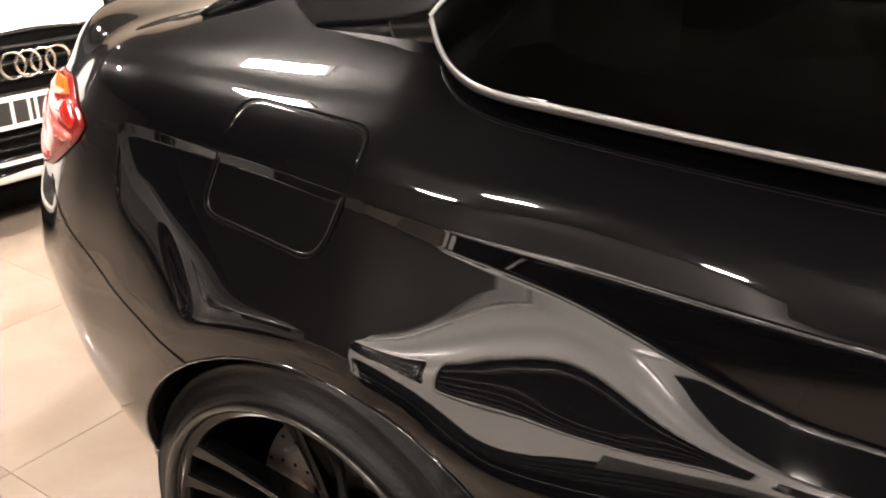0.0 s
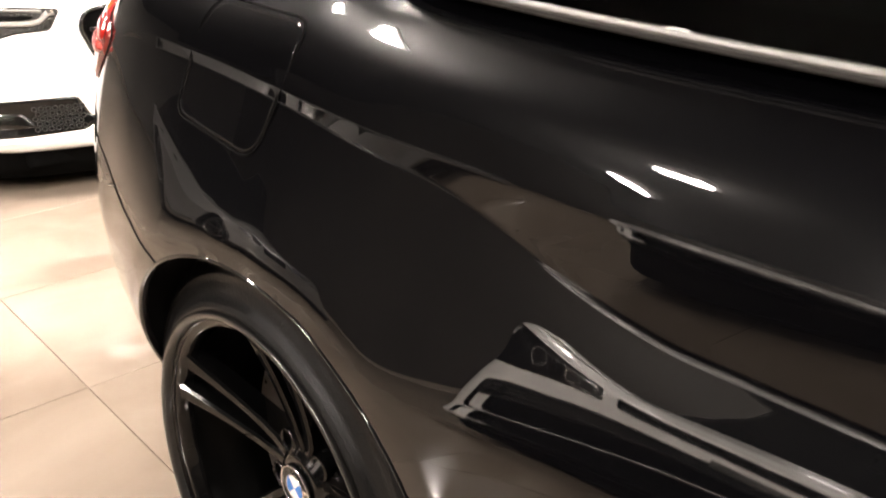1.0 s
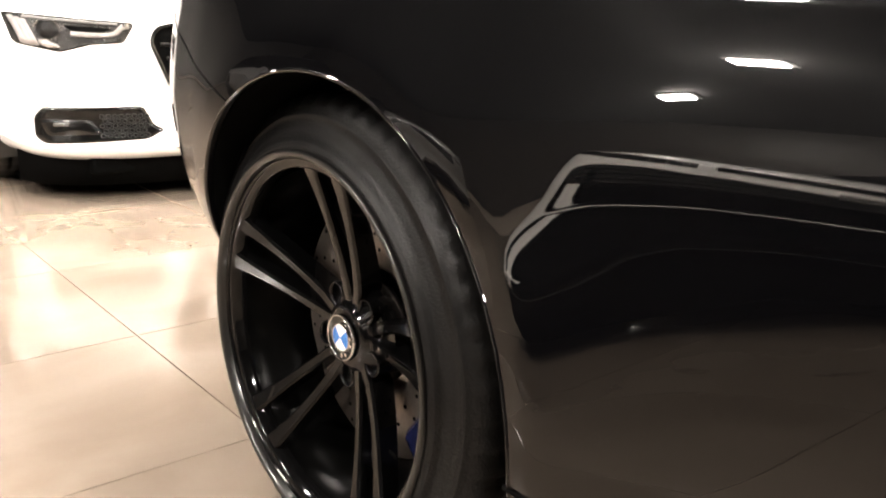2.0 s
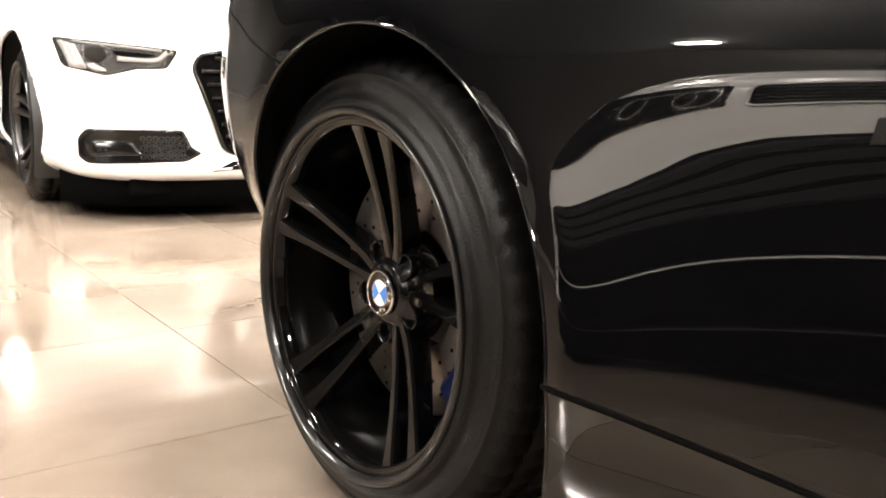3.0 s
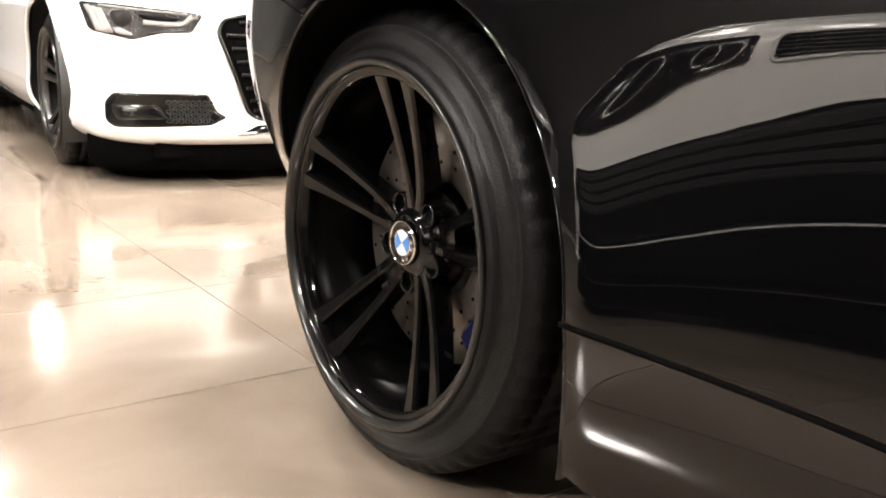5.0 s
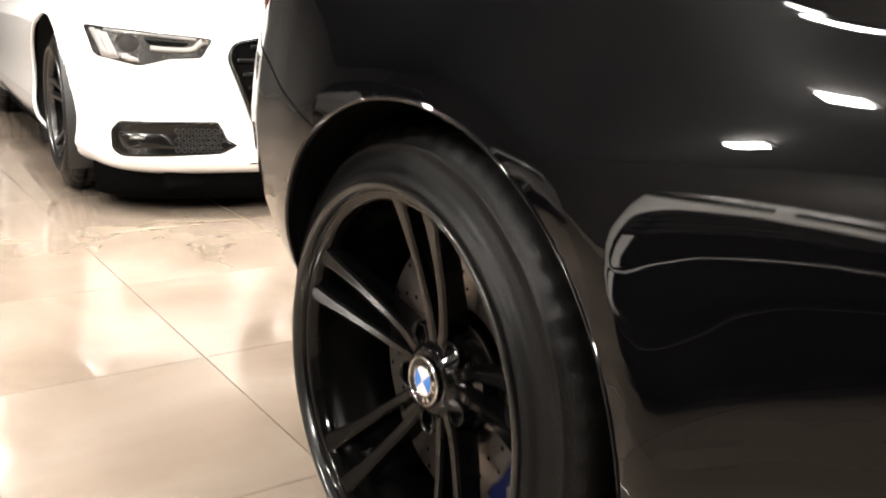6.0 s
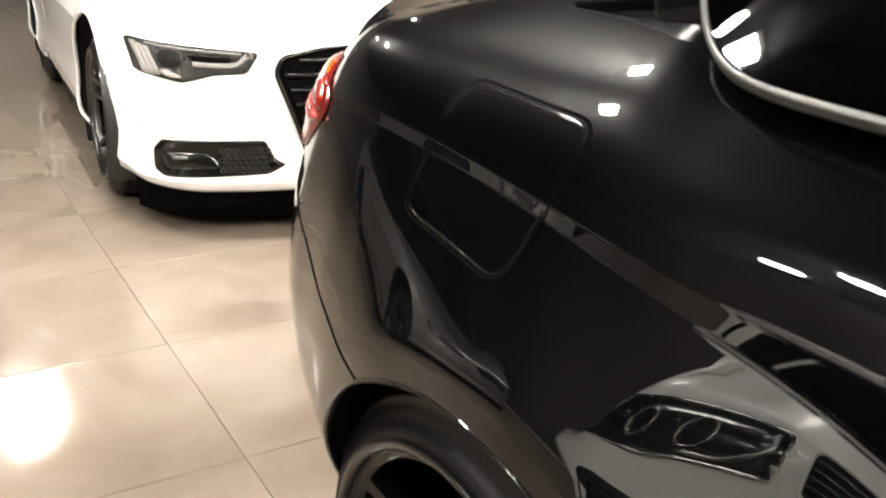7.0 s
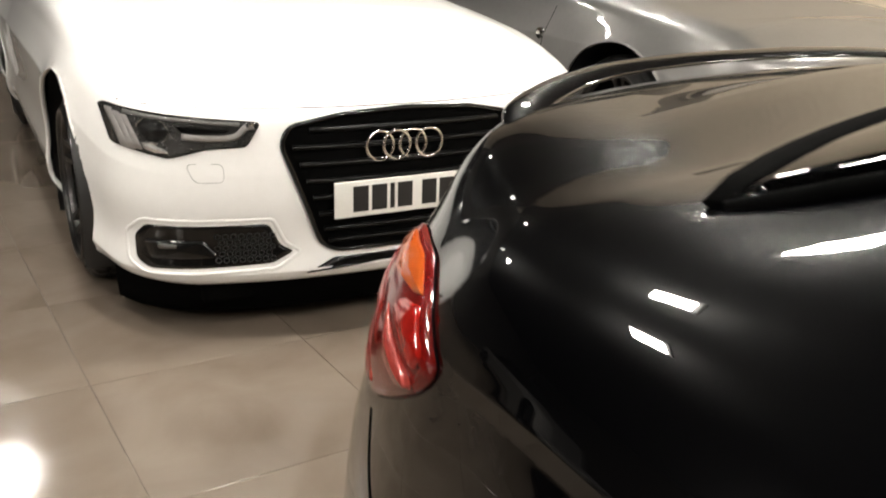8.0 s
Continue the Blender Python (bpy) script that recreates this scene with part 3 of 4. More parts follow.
def lay_tiles(floor):
    near = tile_mesh("tile")
    i0, i1 = int((X0 - TX) / TILE) + 1, int((X1 - TX) / TILE) - 1
    j0, j1 = int((Y0 - TY) / TILE) + 1, int((Y1 - TY) / TILE) - 1
    verts, faces = [], []
    h = TILE / 2 - 0.0011
    for i in range(i0, i1):
        for j in range(j0, j1):
            cx, cy = TX + (i + 0.5) * TILE, TY + (j + 0.5) * TILE
            if -5.6 < cx < 2.2 and -3.4 < cy < 3.6:
                ob = new("tile", near)
                ob.location = (cx, cy, 0)
                ob.parent = floor
            else:
                k = len(verts)
                verts += [(cx - h, cy - h, 0), (cx + h, cy - h, 0), (cx + h, cy + h, 0), (cx - h, cy + h, 0)]
                faces.append((k, k + 1, k + 2, k + 3))
    me = bpy.data.meshes.new("far_tiles")
    me.from_pydata(verts, [], faces)
    me.materials.append(MARBLE)
    ob = new("far_tiles", me)
    ob.parent = floor
    tagged(ob, kind="stuff")


def strip_lamp(x, y, turn=0.0):
    t = thing("ceiling_light", pose(x, y, CEILING, 0, 0, turn), "white rectangular ceiling light, switched on", "ceiling light", "ceiling lights")
    part("tray", box(bmesh.new(), -0.19, 0.19, -0.13, 0.13, -0.02, -0.001, 0.004), LAMP_FRAME, t)
    part("diffuser", box(bmesh.new(), -0.155, 0.155, -0.095, 0.095, -0.045, -0.021, 0.004), LAMP_WHITE, t, smooth=False)
    return t


def spot_lamp(x, y, r=0.13):
    t = thing("downlight", pose(x, y, CEILING), "small round ceiling downlight, switched on", "downlight", "ceiling downlights")
    bm = bmesh.new()
    bmesh.ops.create_cone(bm, cap_ends=True, segments=24, radius1=r + 0.02, radius2=r + 0.02, depth=0.03, matrix=Matrix.Translation((0, 0, -0.016)))
    part("housing", bm, LAMP_FRAME, t)
    bm = bmesh.new()
    bmesh.ops.create_cone(bm, cap_ends=True, segments=24, radius1=r, radius2=r, depth=0.006, matrix=Matrix.Translation((0, 0, -0.035)))
    part("lens", bm, LAMP_WHITE if r > 0.1 else SPOT_WHITE, t)
    return t


floor = build_hall()
# lamps from x 4.8 or y 4.7 on are unseen fill, added for brightness
STRIPS = [(-2.62, -0.88), (-2.43, 0.24), (-2.45, 1.7), (-1.85, -3.6), (-3.6, -5.9), (0.5, -4.2), (-1.2, -6.6), (-4.6, 3.6), (3.4, -0.9), (3.0, 2.4), (0.3, 1.4), (2.0, 0.6), (4.8, 1.0), (2.2, 4.4), (4.8, 3.2),
          (6.2, 0.8), (-1.8, 4.75), (5.6, 4.7), (1.6, 4.75)]
first = strip_lamp(*STRIPS[0])
for x, y in STRIPS[1:]:
    copy_thing(first, pose(x, y, CEILING))
SPOTS = [(-7.4, 0.25), (-10.7, 1.75), (-9.9, 3.7)]
spot_lamp(*SPOTS[0])
first = spot_lamp(*SPOTS[1], 0.085)
for x, y in SPOTS[2:]:
    copy_thing(first, pose(x, y, CEILING))

# ---------------------------------------------------------------- the black coupe
MID = 0.92
ARCH = (0.07, 0.327, 0.401)


def black_car():
    car = thing("black_coupe", pose(0, 0, 0), "glossy black two-door coupe with black alloy wheels and red tail lamps", "car")
    outline = [(3.74, MID), (3.73, 0.72), (3.68, 0.50), (3.55, 0.30), (3.3, 0.12), (2.8, 0.01), (2.4, 0.0), (2.0, -0.002), (1.3, 0.0), (0.7, 0.0), (0.3, 0.0), (0.0, 0.0), (-0.25, 0.002), (-0.45, 0.021), (-0.6, 0.075), (-0.72, 0.14), (-0.83, 0.24),
               (-0.92, 0.40), (-0.98, 0.62), (-1.0, MID)]
    low = lambda sill, knee: [(.012, .19), (-.006, .26), (-.0165, sill), (-.0142, .42), (-.0090, .51), (-.0057, .60), (-.0045, knee - .004), (-.0029, knee + .019)]
    mid = [(.012, .19), (-.002, .27), (-.005, .352), (-.009, .42), (-.011, .52), (-.012, .62), (-.011, .67), (-.0095, .705)]
    stations = [3.5, 0.6, 0.34, 0.2, 0.1, -0.1, -0.27, -0.42, -0.6, -0.9, -0.995]
    keys = [
        low(.350, .697) + [(.0032, .748), (.0102, .777), (.0270, .822), (.0302, .895), (.056, .940), (.094, .982), (.128, 1.0), (.25, 1.0)],
        low(.372, .688) + [(.0053, .748), (.0129, .777), (.0307, .825), (.0345, .902), (.054, .947), (.082, .985), (.118, 1.008), (.25, 1.012)],
        low(.377, .682) + [(.0073, .748), (.0191, .795), (.0385, .876), (.0400, .906), (.052, .950), (.078, .985), (.112, 1.013), (.25, 1.03)],
        [(.5 * (a[0] + q[0]), a[1]) for a, q in zip(low(.377, .682), mid)] + [(.0008, .745), (.0148, .81), (.0350, .892), (.0368, .914), (.050, .952), (.075, .987), (.108, 1.017), (.25, 1.07)],
        mid + [(-.006, .74), (.0105, .82), (.0350, .904), (.0368, .921), (.049, .958), (.073, .995), (.112, 1.033), (.3, 1.150)],
        mid[:2] + [(-.003, .352), (-.006, .42), (-.010, .52), (-.013, .62), (-.012, .67), (-.0105, .705), (-.006, .74), (.0105, .82), (.0385, .917), (.0403, .932), (.053, .963), (.078, .997), (.122, 1.032), (.3, 1.130)],
        [(.14, .22), (.10, .29), (.060, .36), (.022, .44), (.002, .52), (-.006, .62), (-.006, .67), (-.0045, .705), (.0, .74), (.0145, .82), (.0410, .921), (.0428, .935), (.054, .962), (.080, .998), (.124, 1.028), (.3, 1.085)],
        [(.15, .24), (.11, .30), (.070, .37), (.034, .45), (.012, .52), (.002, .62), (.004, .67), (.0075, .705), (.012, .74), (.024, .81), (.049, .908), (.052, .920), (.063, .950), (.091, .990), (.138, 1.018), (.3, 1.05)],
        [(.16, .25), (.12, .31), (.08, .39), (.045, .46), (.015, .54), (.0, .63), (.002, .67), (.0055, .705), (.010, .74), (.027, .81), (.054, .898), (.058, .910), (.085, .945), (.115, .982), (.155, 1.008), (.27, 1.034)],
        [(.2, .28), (.15, .33), (.1, .4), (.05, .47), (.015, .55), (-.005, .63), (.0, .67), (.007, .705), (.015, .74), (.04, .80), (.067, .88), (.071, .89), (.092, .94), (.108, .984), (.13, 1.010), (.3, 1.036)],
        [(.2, .28), (.15, .33), (.1, .4), (.05, .47), (.015, .55), (-.005, .63), (.0, .67), (.007, .705), (.015, .74), (.04, .80), (.067, .88), (.071, .89), (.090, .94), (.104, .985), (.122, 1.012), (.3, 1.038)]]

    def centre(x, y, last):
        return (max(min(x, 3.2), -0.62), MID, 1.062 if x < 0.3 else 1.0)
    sh = Shell(outline, stations, keys, (2, 10, 11), centre, 0.012, (5, 3),
               flares=[(*ARCH, 0.045, 0.029, 0.010, 0.11, 0.25), (2.85, 0.345, 0.40, 0.02, 0.02, 0.02, 0.08, 0.08)], middle=MID, flange=0.042)
    # open the cabin under the glass
    dead = [f for f in sh.bm.faces if 0.16 < f.calc_center_median().x < 1.9 and f.calc_center_median().y > 0.17 and f.calc_center_median().z > 0.9]
    bmesh.ops.delete(sh.bm, geom=dead, context="FACES")
    body = part("body", mirrored(sh.bm, MID), PAINT_BLACK, car, "glossy black metallic bodywork")
    s = sh.side
    # rolled lip round the wheel opening
    cx, cz, ra = ARCH
    arc = [radians(a) for a in range(-20, 172, 3)]
    pts = []
    for a in arc:
        p, _ = s(cx + (ra + 0.004) * math.cos(a), cz + (ra + 0.004) * math.sin(a))
        pts.append((cx + ra * math.cos(a), p[1] + 0.0055, cz + ra * math.sin(a)))
    ups = np.array([(math.cos(a), 0, math.sin(a)) for a in arc])
    part("arch_lip", tube(bmesh.new(), pts, 0.016, 0.006, ups, n=10), PAINT_BLACK, body)
    bm = bmesh.new()
    rows = []
    for a in range(-14, 172, 5):
        c, sn = math.cos(radians(a)), math.sin(radians(a))
        y0 = s(cx + (ra + 0.004) * c, cz + (ra + 0.004) * sn)[0][1]
        rows.append([bm.verts.new((cx + r * c, yy, cz + r * sn)) for yy, r in ((y0 + 0.008, ra - 0.002), (y0 + 0.05, ra + 0.004), (0.2, ra + 0.005), (0.42, ra + 0.005), (0.42, 0.05))])
    for r0, r1 in zip(rows[:-1], rows[1:]):
        for j in range(4):
            bm.faces.new((r0[j], r0[j + 1], r1[j + 1], r1[j]))
    part("wheel_well", bm, GAP, body, "dark wheel arch liner")
    part("underbody", box(bmesh.new(), -0.72, 3.3, 0.3, 1.54, 0.17, 0.30, 0.02), BLACK_PLASTIC, body)
    # joints between the panels
    door = rounded([(-.138, .858), (.060, .842), (.104, .988), (-.104, .994)], 0.032, 6)
    flap = part("fuel_flap", seam(s, door, 0.0024, closed=True), GAP, body, "fuel flap outlined by a thin joint")
    edge = rounded([(-.133, .862), (.055, .847), (.098, .984), (-.099, .989)], 0.029, 6)
    part("flap_edge", seam(s, edge, 0.0026, 0.0, 0.0011, closed=True), PAINT_BLACK, flap, "rolled painted edge of the flap")
    path = catmull([(-.138, .670), (-.2, .684), (-.3, .704), (-.41, .735), (-.5, .762), (-.57, .80)], 8)
    part("bumper_joint", seam(s, path, 0.0032), GAP, body)
    path = catmull([(.462, .3755), (.54, .374), (.62, .372), (.73, .3695), (.8, .367), (1.4, .356), (2.3, .348)], 10)
    part("sill_joint", seam(s, path, 0.006, 0.0010, 0.003), GAP, body)
    # red tail lamp that wraps round the corner
    outer = rounded([(-.420, .908), (-.455, .923), (-.50, .935), (-.57, .941), (-.66, .934), (-.74, .90), (-.74, .83), (-.62, .803), (-.56, .818), (-.50, .848), (-.446, .880)], 0.016)
    lamp = part("tail_lamp", patch(s, outer, 0.005, 8, 0.008, 0.009), RED_DEEP, body, "deep red wraparound tail lamp with folded lenses")
    fold = [("amber_lens", [(-.50, .929), (-.57, .935), (-.655, .928), (-.70, .905), (-.62, .899), (-.56, .910)], 0.0090, 0.004, AMBER_LENS, "amber upper lens"),
            ("red_lens", [(-.575, .896), (-.56, .906), (-.49, .925), (-.445, .908), (-.455, .893)], 0.0105, 0.004, RED_LENS, "bright red lens"),
            ("red_lens", [(-.70, .895), (-.62, .893), (-.585, .886), (-.555, .850), (-.60, .856), (-.69, .862)], 0.0110, 0.005, RED_LENS, "bright red lens"),
            ("pale_lens", [(-.70, .855), (-.60, .850), (-.567, .845), (-.566, .825), (-.615, .812), (-.70, .826)], 0.0085, 0.003, LIGHT_RED, "paler red lower lens"),
            ("lens_ridge", [(-.590, .890), (-.578, .897), (-.462, .886), (-.452, .880), (-.480, .870), (-.520, .866)], 0.0125, 0.006, LIGHT_RED, "paler diagonal ridge of the lens")]
    for name, shape, proud, dome, lens, words in fold:
        part(name, patch(s, rounded(shape, 0.006), proud, 5, 0.006, dome), lens, lamp, words)
    part("lamp_surround", seam(s, outer, 0.0016, 0.0006, 0.0016, True), GAP, lamp)
    # side glass with its satin frame
    base = [(.122, .135, 1.104), (.147, .120, 1.068), (.18, .104, 1.050), (.22, .094, 1.041), (.35, .086, 1.035), (.6, .086, 1.025), (1.2, .086, 1.012), (1.9, .10, .995)]
    top = [(.36, .34, 1.29), (.40, .345, 1.30), (.45, .35, 1.31), (.5, .35, 1.315), (.65, .35, 1.32), (.85, .35, 1.325), (1.2, .35, 1.32), (1.55, .36, 1.30)]
    b, t = catmull(base, 6), catmull(top, 6)
    bm = bmesh.new()
    rows = [[bm.verts.new(p + (q - p) * f + np.array((0, -0.03 * math.sin(math.pi * f), 0))) for f in np.linspace(0, 1, 9)] for p, q in zip(b, t)]
    for r0, r1 in zip(rows[:-1], rows[1:]):
        for j in range(8):
            bm.faces.new((r0[j], r0[j + 1], r1[j + 1], r1[j]))
    ob = part("side_window", bm, TINTED, car, "dark tinted side window")
    sol = ob.modifiers.new("thickness", "SOLIDIFY")
    sol.thickness = 0.004
    sol.use_rim = False
    rear_edge = [b[0] + (t[0] - b[0]) * f + np.array((0, -0.03 * math.sin(math.pi * f), 0)) for f in np.linspace(0.0, 1, 9)]
    line = catmull(list(reversed(rear_edge[1:])) + list(b[1:]), 2)
    part("window_trim", tube(bmesh.new(), line + np.array((-0.002, -0.004, -0.002)), 0.004, 0.0058, np.array((0, 0.35, 1.0)), n=12, power=3.0), SATIN, car, "satin aluminium window trim")
    part("window_seal", tube(bmesh.new(), line + np.array((-0.003, 0.001, -0.007)), 0.005, 0.007, np.array((0, 0.35, 1.0)), n=8), BLACK_PLASTIC, car)
    bm = bmesh.new()
    lining = [[bm.verts.new(p + np.array(d)) for d in ((0.004, 0.012, -0.006), (0.0, 0.03, -0.004), (0.0, 0.10, 0.0), (0.0, 0.20, -0.01), (0.0, 0.21, -0.2))] for p in b[10:]]
    for r0, r1 in zip(lining[:-1], lining[1:]):
        for j in range(4):
            bm.faces.new((r0[j], r0[j + 1], r1[j + 1], r1[j]))
    part("door_lining", bm, GAP, car, "black door lining below the window")
    # pillar, roof and rear screen
    def surface(e0, e1, n, m, dome):
        bm = bmesh.new()
        c0, c1 = catmull(e0, n), catmull(e1, n)
        rows = [[bm.verts.new(p + (q - p) * f + np.array(dome) * math.sin(math.pi * f)) for f in np.linspace(0, 1, m)] for p, q in zip(c0, c1)]
        for r0, r1 in zip(rows[:-1], rows[1:]):
            for j in range(m - 1):
                bm.faces.new((r0[j], r0[j + 1], r1[j + 1], r1[j]))
        bmesh.ops.recalc_face_normals(bm, faces=bm.faces)
        return bm
    side_edge = catmull([(-.30, .20, 1.050), (-.21, .25, 1.088), (-.05, .29, 1.140), (.12, .33, 1.215), (.28, .36, 1.29)], 6)
    front_edge = np.array([b[0] + (t[0] - b[0]) * f + np.array((0, -0.03 * math.sin(math.pi * f), 0)) for f in np.linspace(0, 1, len(side_edge))])
    for flip in (False, True):
        for name, f0, f1, lift, stuff in (("rear_pillar", 0.0, 1.0, 0.0, PAINT_BLACK), ("pillar_trim", -0.01, 0.16, 0.0015, GLOSS_BLACK)):
            bm = bmesh.new()
            rows = []
            for k, (p, q) in enumerate(zip(front_edge, side_edge)):
                sink = max(0.0, 1 - k / (0.45 * len(side_edge))) ** 1.5
                rows.append([bm.verts.new(p + (q - p) * f + np.array((0, 0.010, -0.024)) * sink * math.sin(math.pi * min(max(f * 1.4 + 0.05, 0), 0.5)) + np.array((-0.004, -0.012, 0.005)) * math.sin(math.pi * min(max(f, 0), 1)) * 0.8 + np.array((0, -lift, lift))) for f in np.linspace(f0, f1, 13)])
            low = [bm.verts.new(np.array(v.co) + np.array((-0.01, 0.03, -0.07))) for v in rows[0]]
            rows.insert(0, low)
            for r0, r1 in zip(rows[:-1], rows[1:]):
                for k in range(12):
                    bm.faces.new((r0[k], r0[k + 1], r1[k + 1], r1[k]))
            bmesh.ops.recalc_face_normals(bm, faces=bm.faces)
            if flip:
                for v in bm.verts:
                    v.co.y = 2 * MID - v.co.y
                bmesh.ops.reverse_faces(bm, faces=bm.faces)
            part(name, bm, stuff, body)
    bm = bmesh.new()
    rows = []
    n = len(side_edge)
    for k, p in enumerate(side_edge):
        f = k / (n - 1)
        line = []
        for v in np.linspace(-1, 1, 33):
            w = 1 - v * v
            line.append(np.array((p[0] - (0.095 - 0.079 * f) * w ** 0.75, MID + v * (MID - p[1]), p[2] + (0.036 + 0.026 * f) * w ** 0.75 + 0.02 * math.sin(math.pi * f) * w)))
        rows.append(line)
    vs = [[bm.verts.new(c) for c in line] for line in rows]
    for r0, r1 in zip(vs[:-1], vs[1:]):
        for k in range(32):
            bm.faces.new((r0[k], r0[k + 1], r1[k + 1], r1[k]))
    bmesh.ops.recalc_face_normals(bm, faces=bm.faces)
    part("rear_screen", bm, TINTED, car, "dark tinted rear window").modifiers.new("thickness", "SOLIDIFY").thickness = 0.004
    part("screen_seal", tube(bmesh.new(), np.array(rows[0]) + np.array((-0.006, 0, -0.001)), 0.024, 0.009, np.array((0, 0, 1)), n=8), GAP, car, "black rubber seal of the rear window")
    for flip in (1, -1):
        edge = np.array([(p[0], MID + flip * (p[1] - MID), p[2] - 0.003) for p in side_edge])
        part("side_seal", tube(bmesh.new(), edge, 0.014, 0.012, np.array((0, 0, 1)), n=8), GAP, car)
    head = [tuple(c) for c in rows[-1][::3]]
    head = head[:5] + [tuple(rows[-1][16])] + head[-5:]
    head2 = [(1.55, .42, 1.30), (1.555, .44, 1.31), (1.56, .49, 1.32), (1.57, .60, 1.332), (1.58, .74, 1.338), (1.58, MID, 1.34)]
    head2 = head2 + [(x, 2 * MID - y, z) for x, y, z in reversed(head2[:-1])]
    part("roof", surface(head, head2, 5, 9, (0, 0, 0.03)), PAINT_BLACK, car)
    wind = [(2.25, .3, .97), (2.28, .36, .975), (2.31, .44, .98), (2.35, .58, .985), (2.38, .74, .99), (2.38, MID, .99)]
    wind = wind + [(x, 2 * MID - y, z) for x, y, z in reversed(wind[:-1])]
    part("windscreen", surface(head2, wind, 5, 7, (0.02, 0, 0.03)), TINTED, car)
    # lip along the tail's edge
    edge = [(-.66, .33, .990), (-.74, .37, 1.012), (-.81, .46, 1.022), (-.875, .60, 1.030), (-.905, .76, 1.034), (-.91, MID, 1.035)]
    edge = edge + [(x, 2 * MID - y, z) for x, y, z in reversed(edge[:-1])]
    part("tail_spoiler", tube(bmesh.new(), catmull(edge, 8), 0.05, 0.012, np.array((0.15, 0, 1)), n=12), PAINT_BLACK, body, "thin black lip along the tail edge")
    # the far flank mirrors the near one
    def mirror_part(ob, parent):
        me = ob.data.copy()
        for v in me.vertices:
            v.co.y = 2 * MID - v.co.y
        me.flip_normals()
        twin = new(ob.name.split(".")[0], me)
        twin.parent = parent
        if "label" in ob:
            twin["label"] = ob["label"]
        for child in list(ob.children):
            mirror_part(child, twin)
        return twin
    for ob in list(car.children):
        if ob.name.split(".")[0] in ("side_window", "window_trim", "window_seal"):
            mirror_part(ob, car)
    for ob in list(body.children):
        if ob.name.split(".")[0] in ("arch_lip", "wheel_well", "bumper_joint", "sill_joint", "tail_lamp"):
            mirror_part(ob, body)
    # cabin
    cabin = part("cabin_shell", box(bmesh.new(), -0.25, 1.9, 0.24, 1.6, 0.32, 0.94, 0.05), LEATHER, car, "dark cabin lining")
    for y in (0.55, 1.29):
        bm = box(bmesh.new(), 0.02, 0.16, y - 0.24, y + 0.24, 0.9, 1.14, 0.05)
        box(bm, 0.03, 0.13, y - 0.12, y + 0.12, 1.15, 1.27, 0.04)
        part("rear_seat", bm, LEATHER, car, "dark leather rear seat with headrest")
        bm = box(bmesh.new(), 0.9, 1.05, y - 0.24, y + 0.24, 0.8, 1.16, 0.05)
        box(bm, 0.92, 1.02, y - 0.12, y + 0.12, 1.17, 1.29, 0.04)
        part("front_seat", bm, LEATHER, car, "dark leather front seat with headrest")
    wheel(car, -0.012, 0.004, 0.345, 0.345, 0.270, 0.285, 13.5, RIM_BLACK, LIP_METAL, True, 45, camber=1.0)
    wheel(car, 2.85, 0.0, 0.345, 0.345, 0.270, 0.265, 30, RIM_BLACK, LIP_METAL, False, 45)
    wheel(car, 0, 2 * MID, 0.345, 0.345, 0.270, 0.285, 40, RIM_BLACK, LIP_METAL, False, 45, side=-1)
    wheel(car, 2.85, 2 * MID, 0.345, 0.345, 0.270, 0.265, 70, RIM_BLACK, LIP_METAL, False, 45, side=-1)
    return car


black_car()

# ---------------------------------------------------------------- other cars: x forward from the middle of the nose, y to the car's left


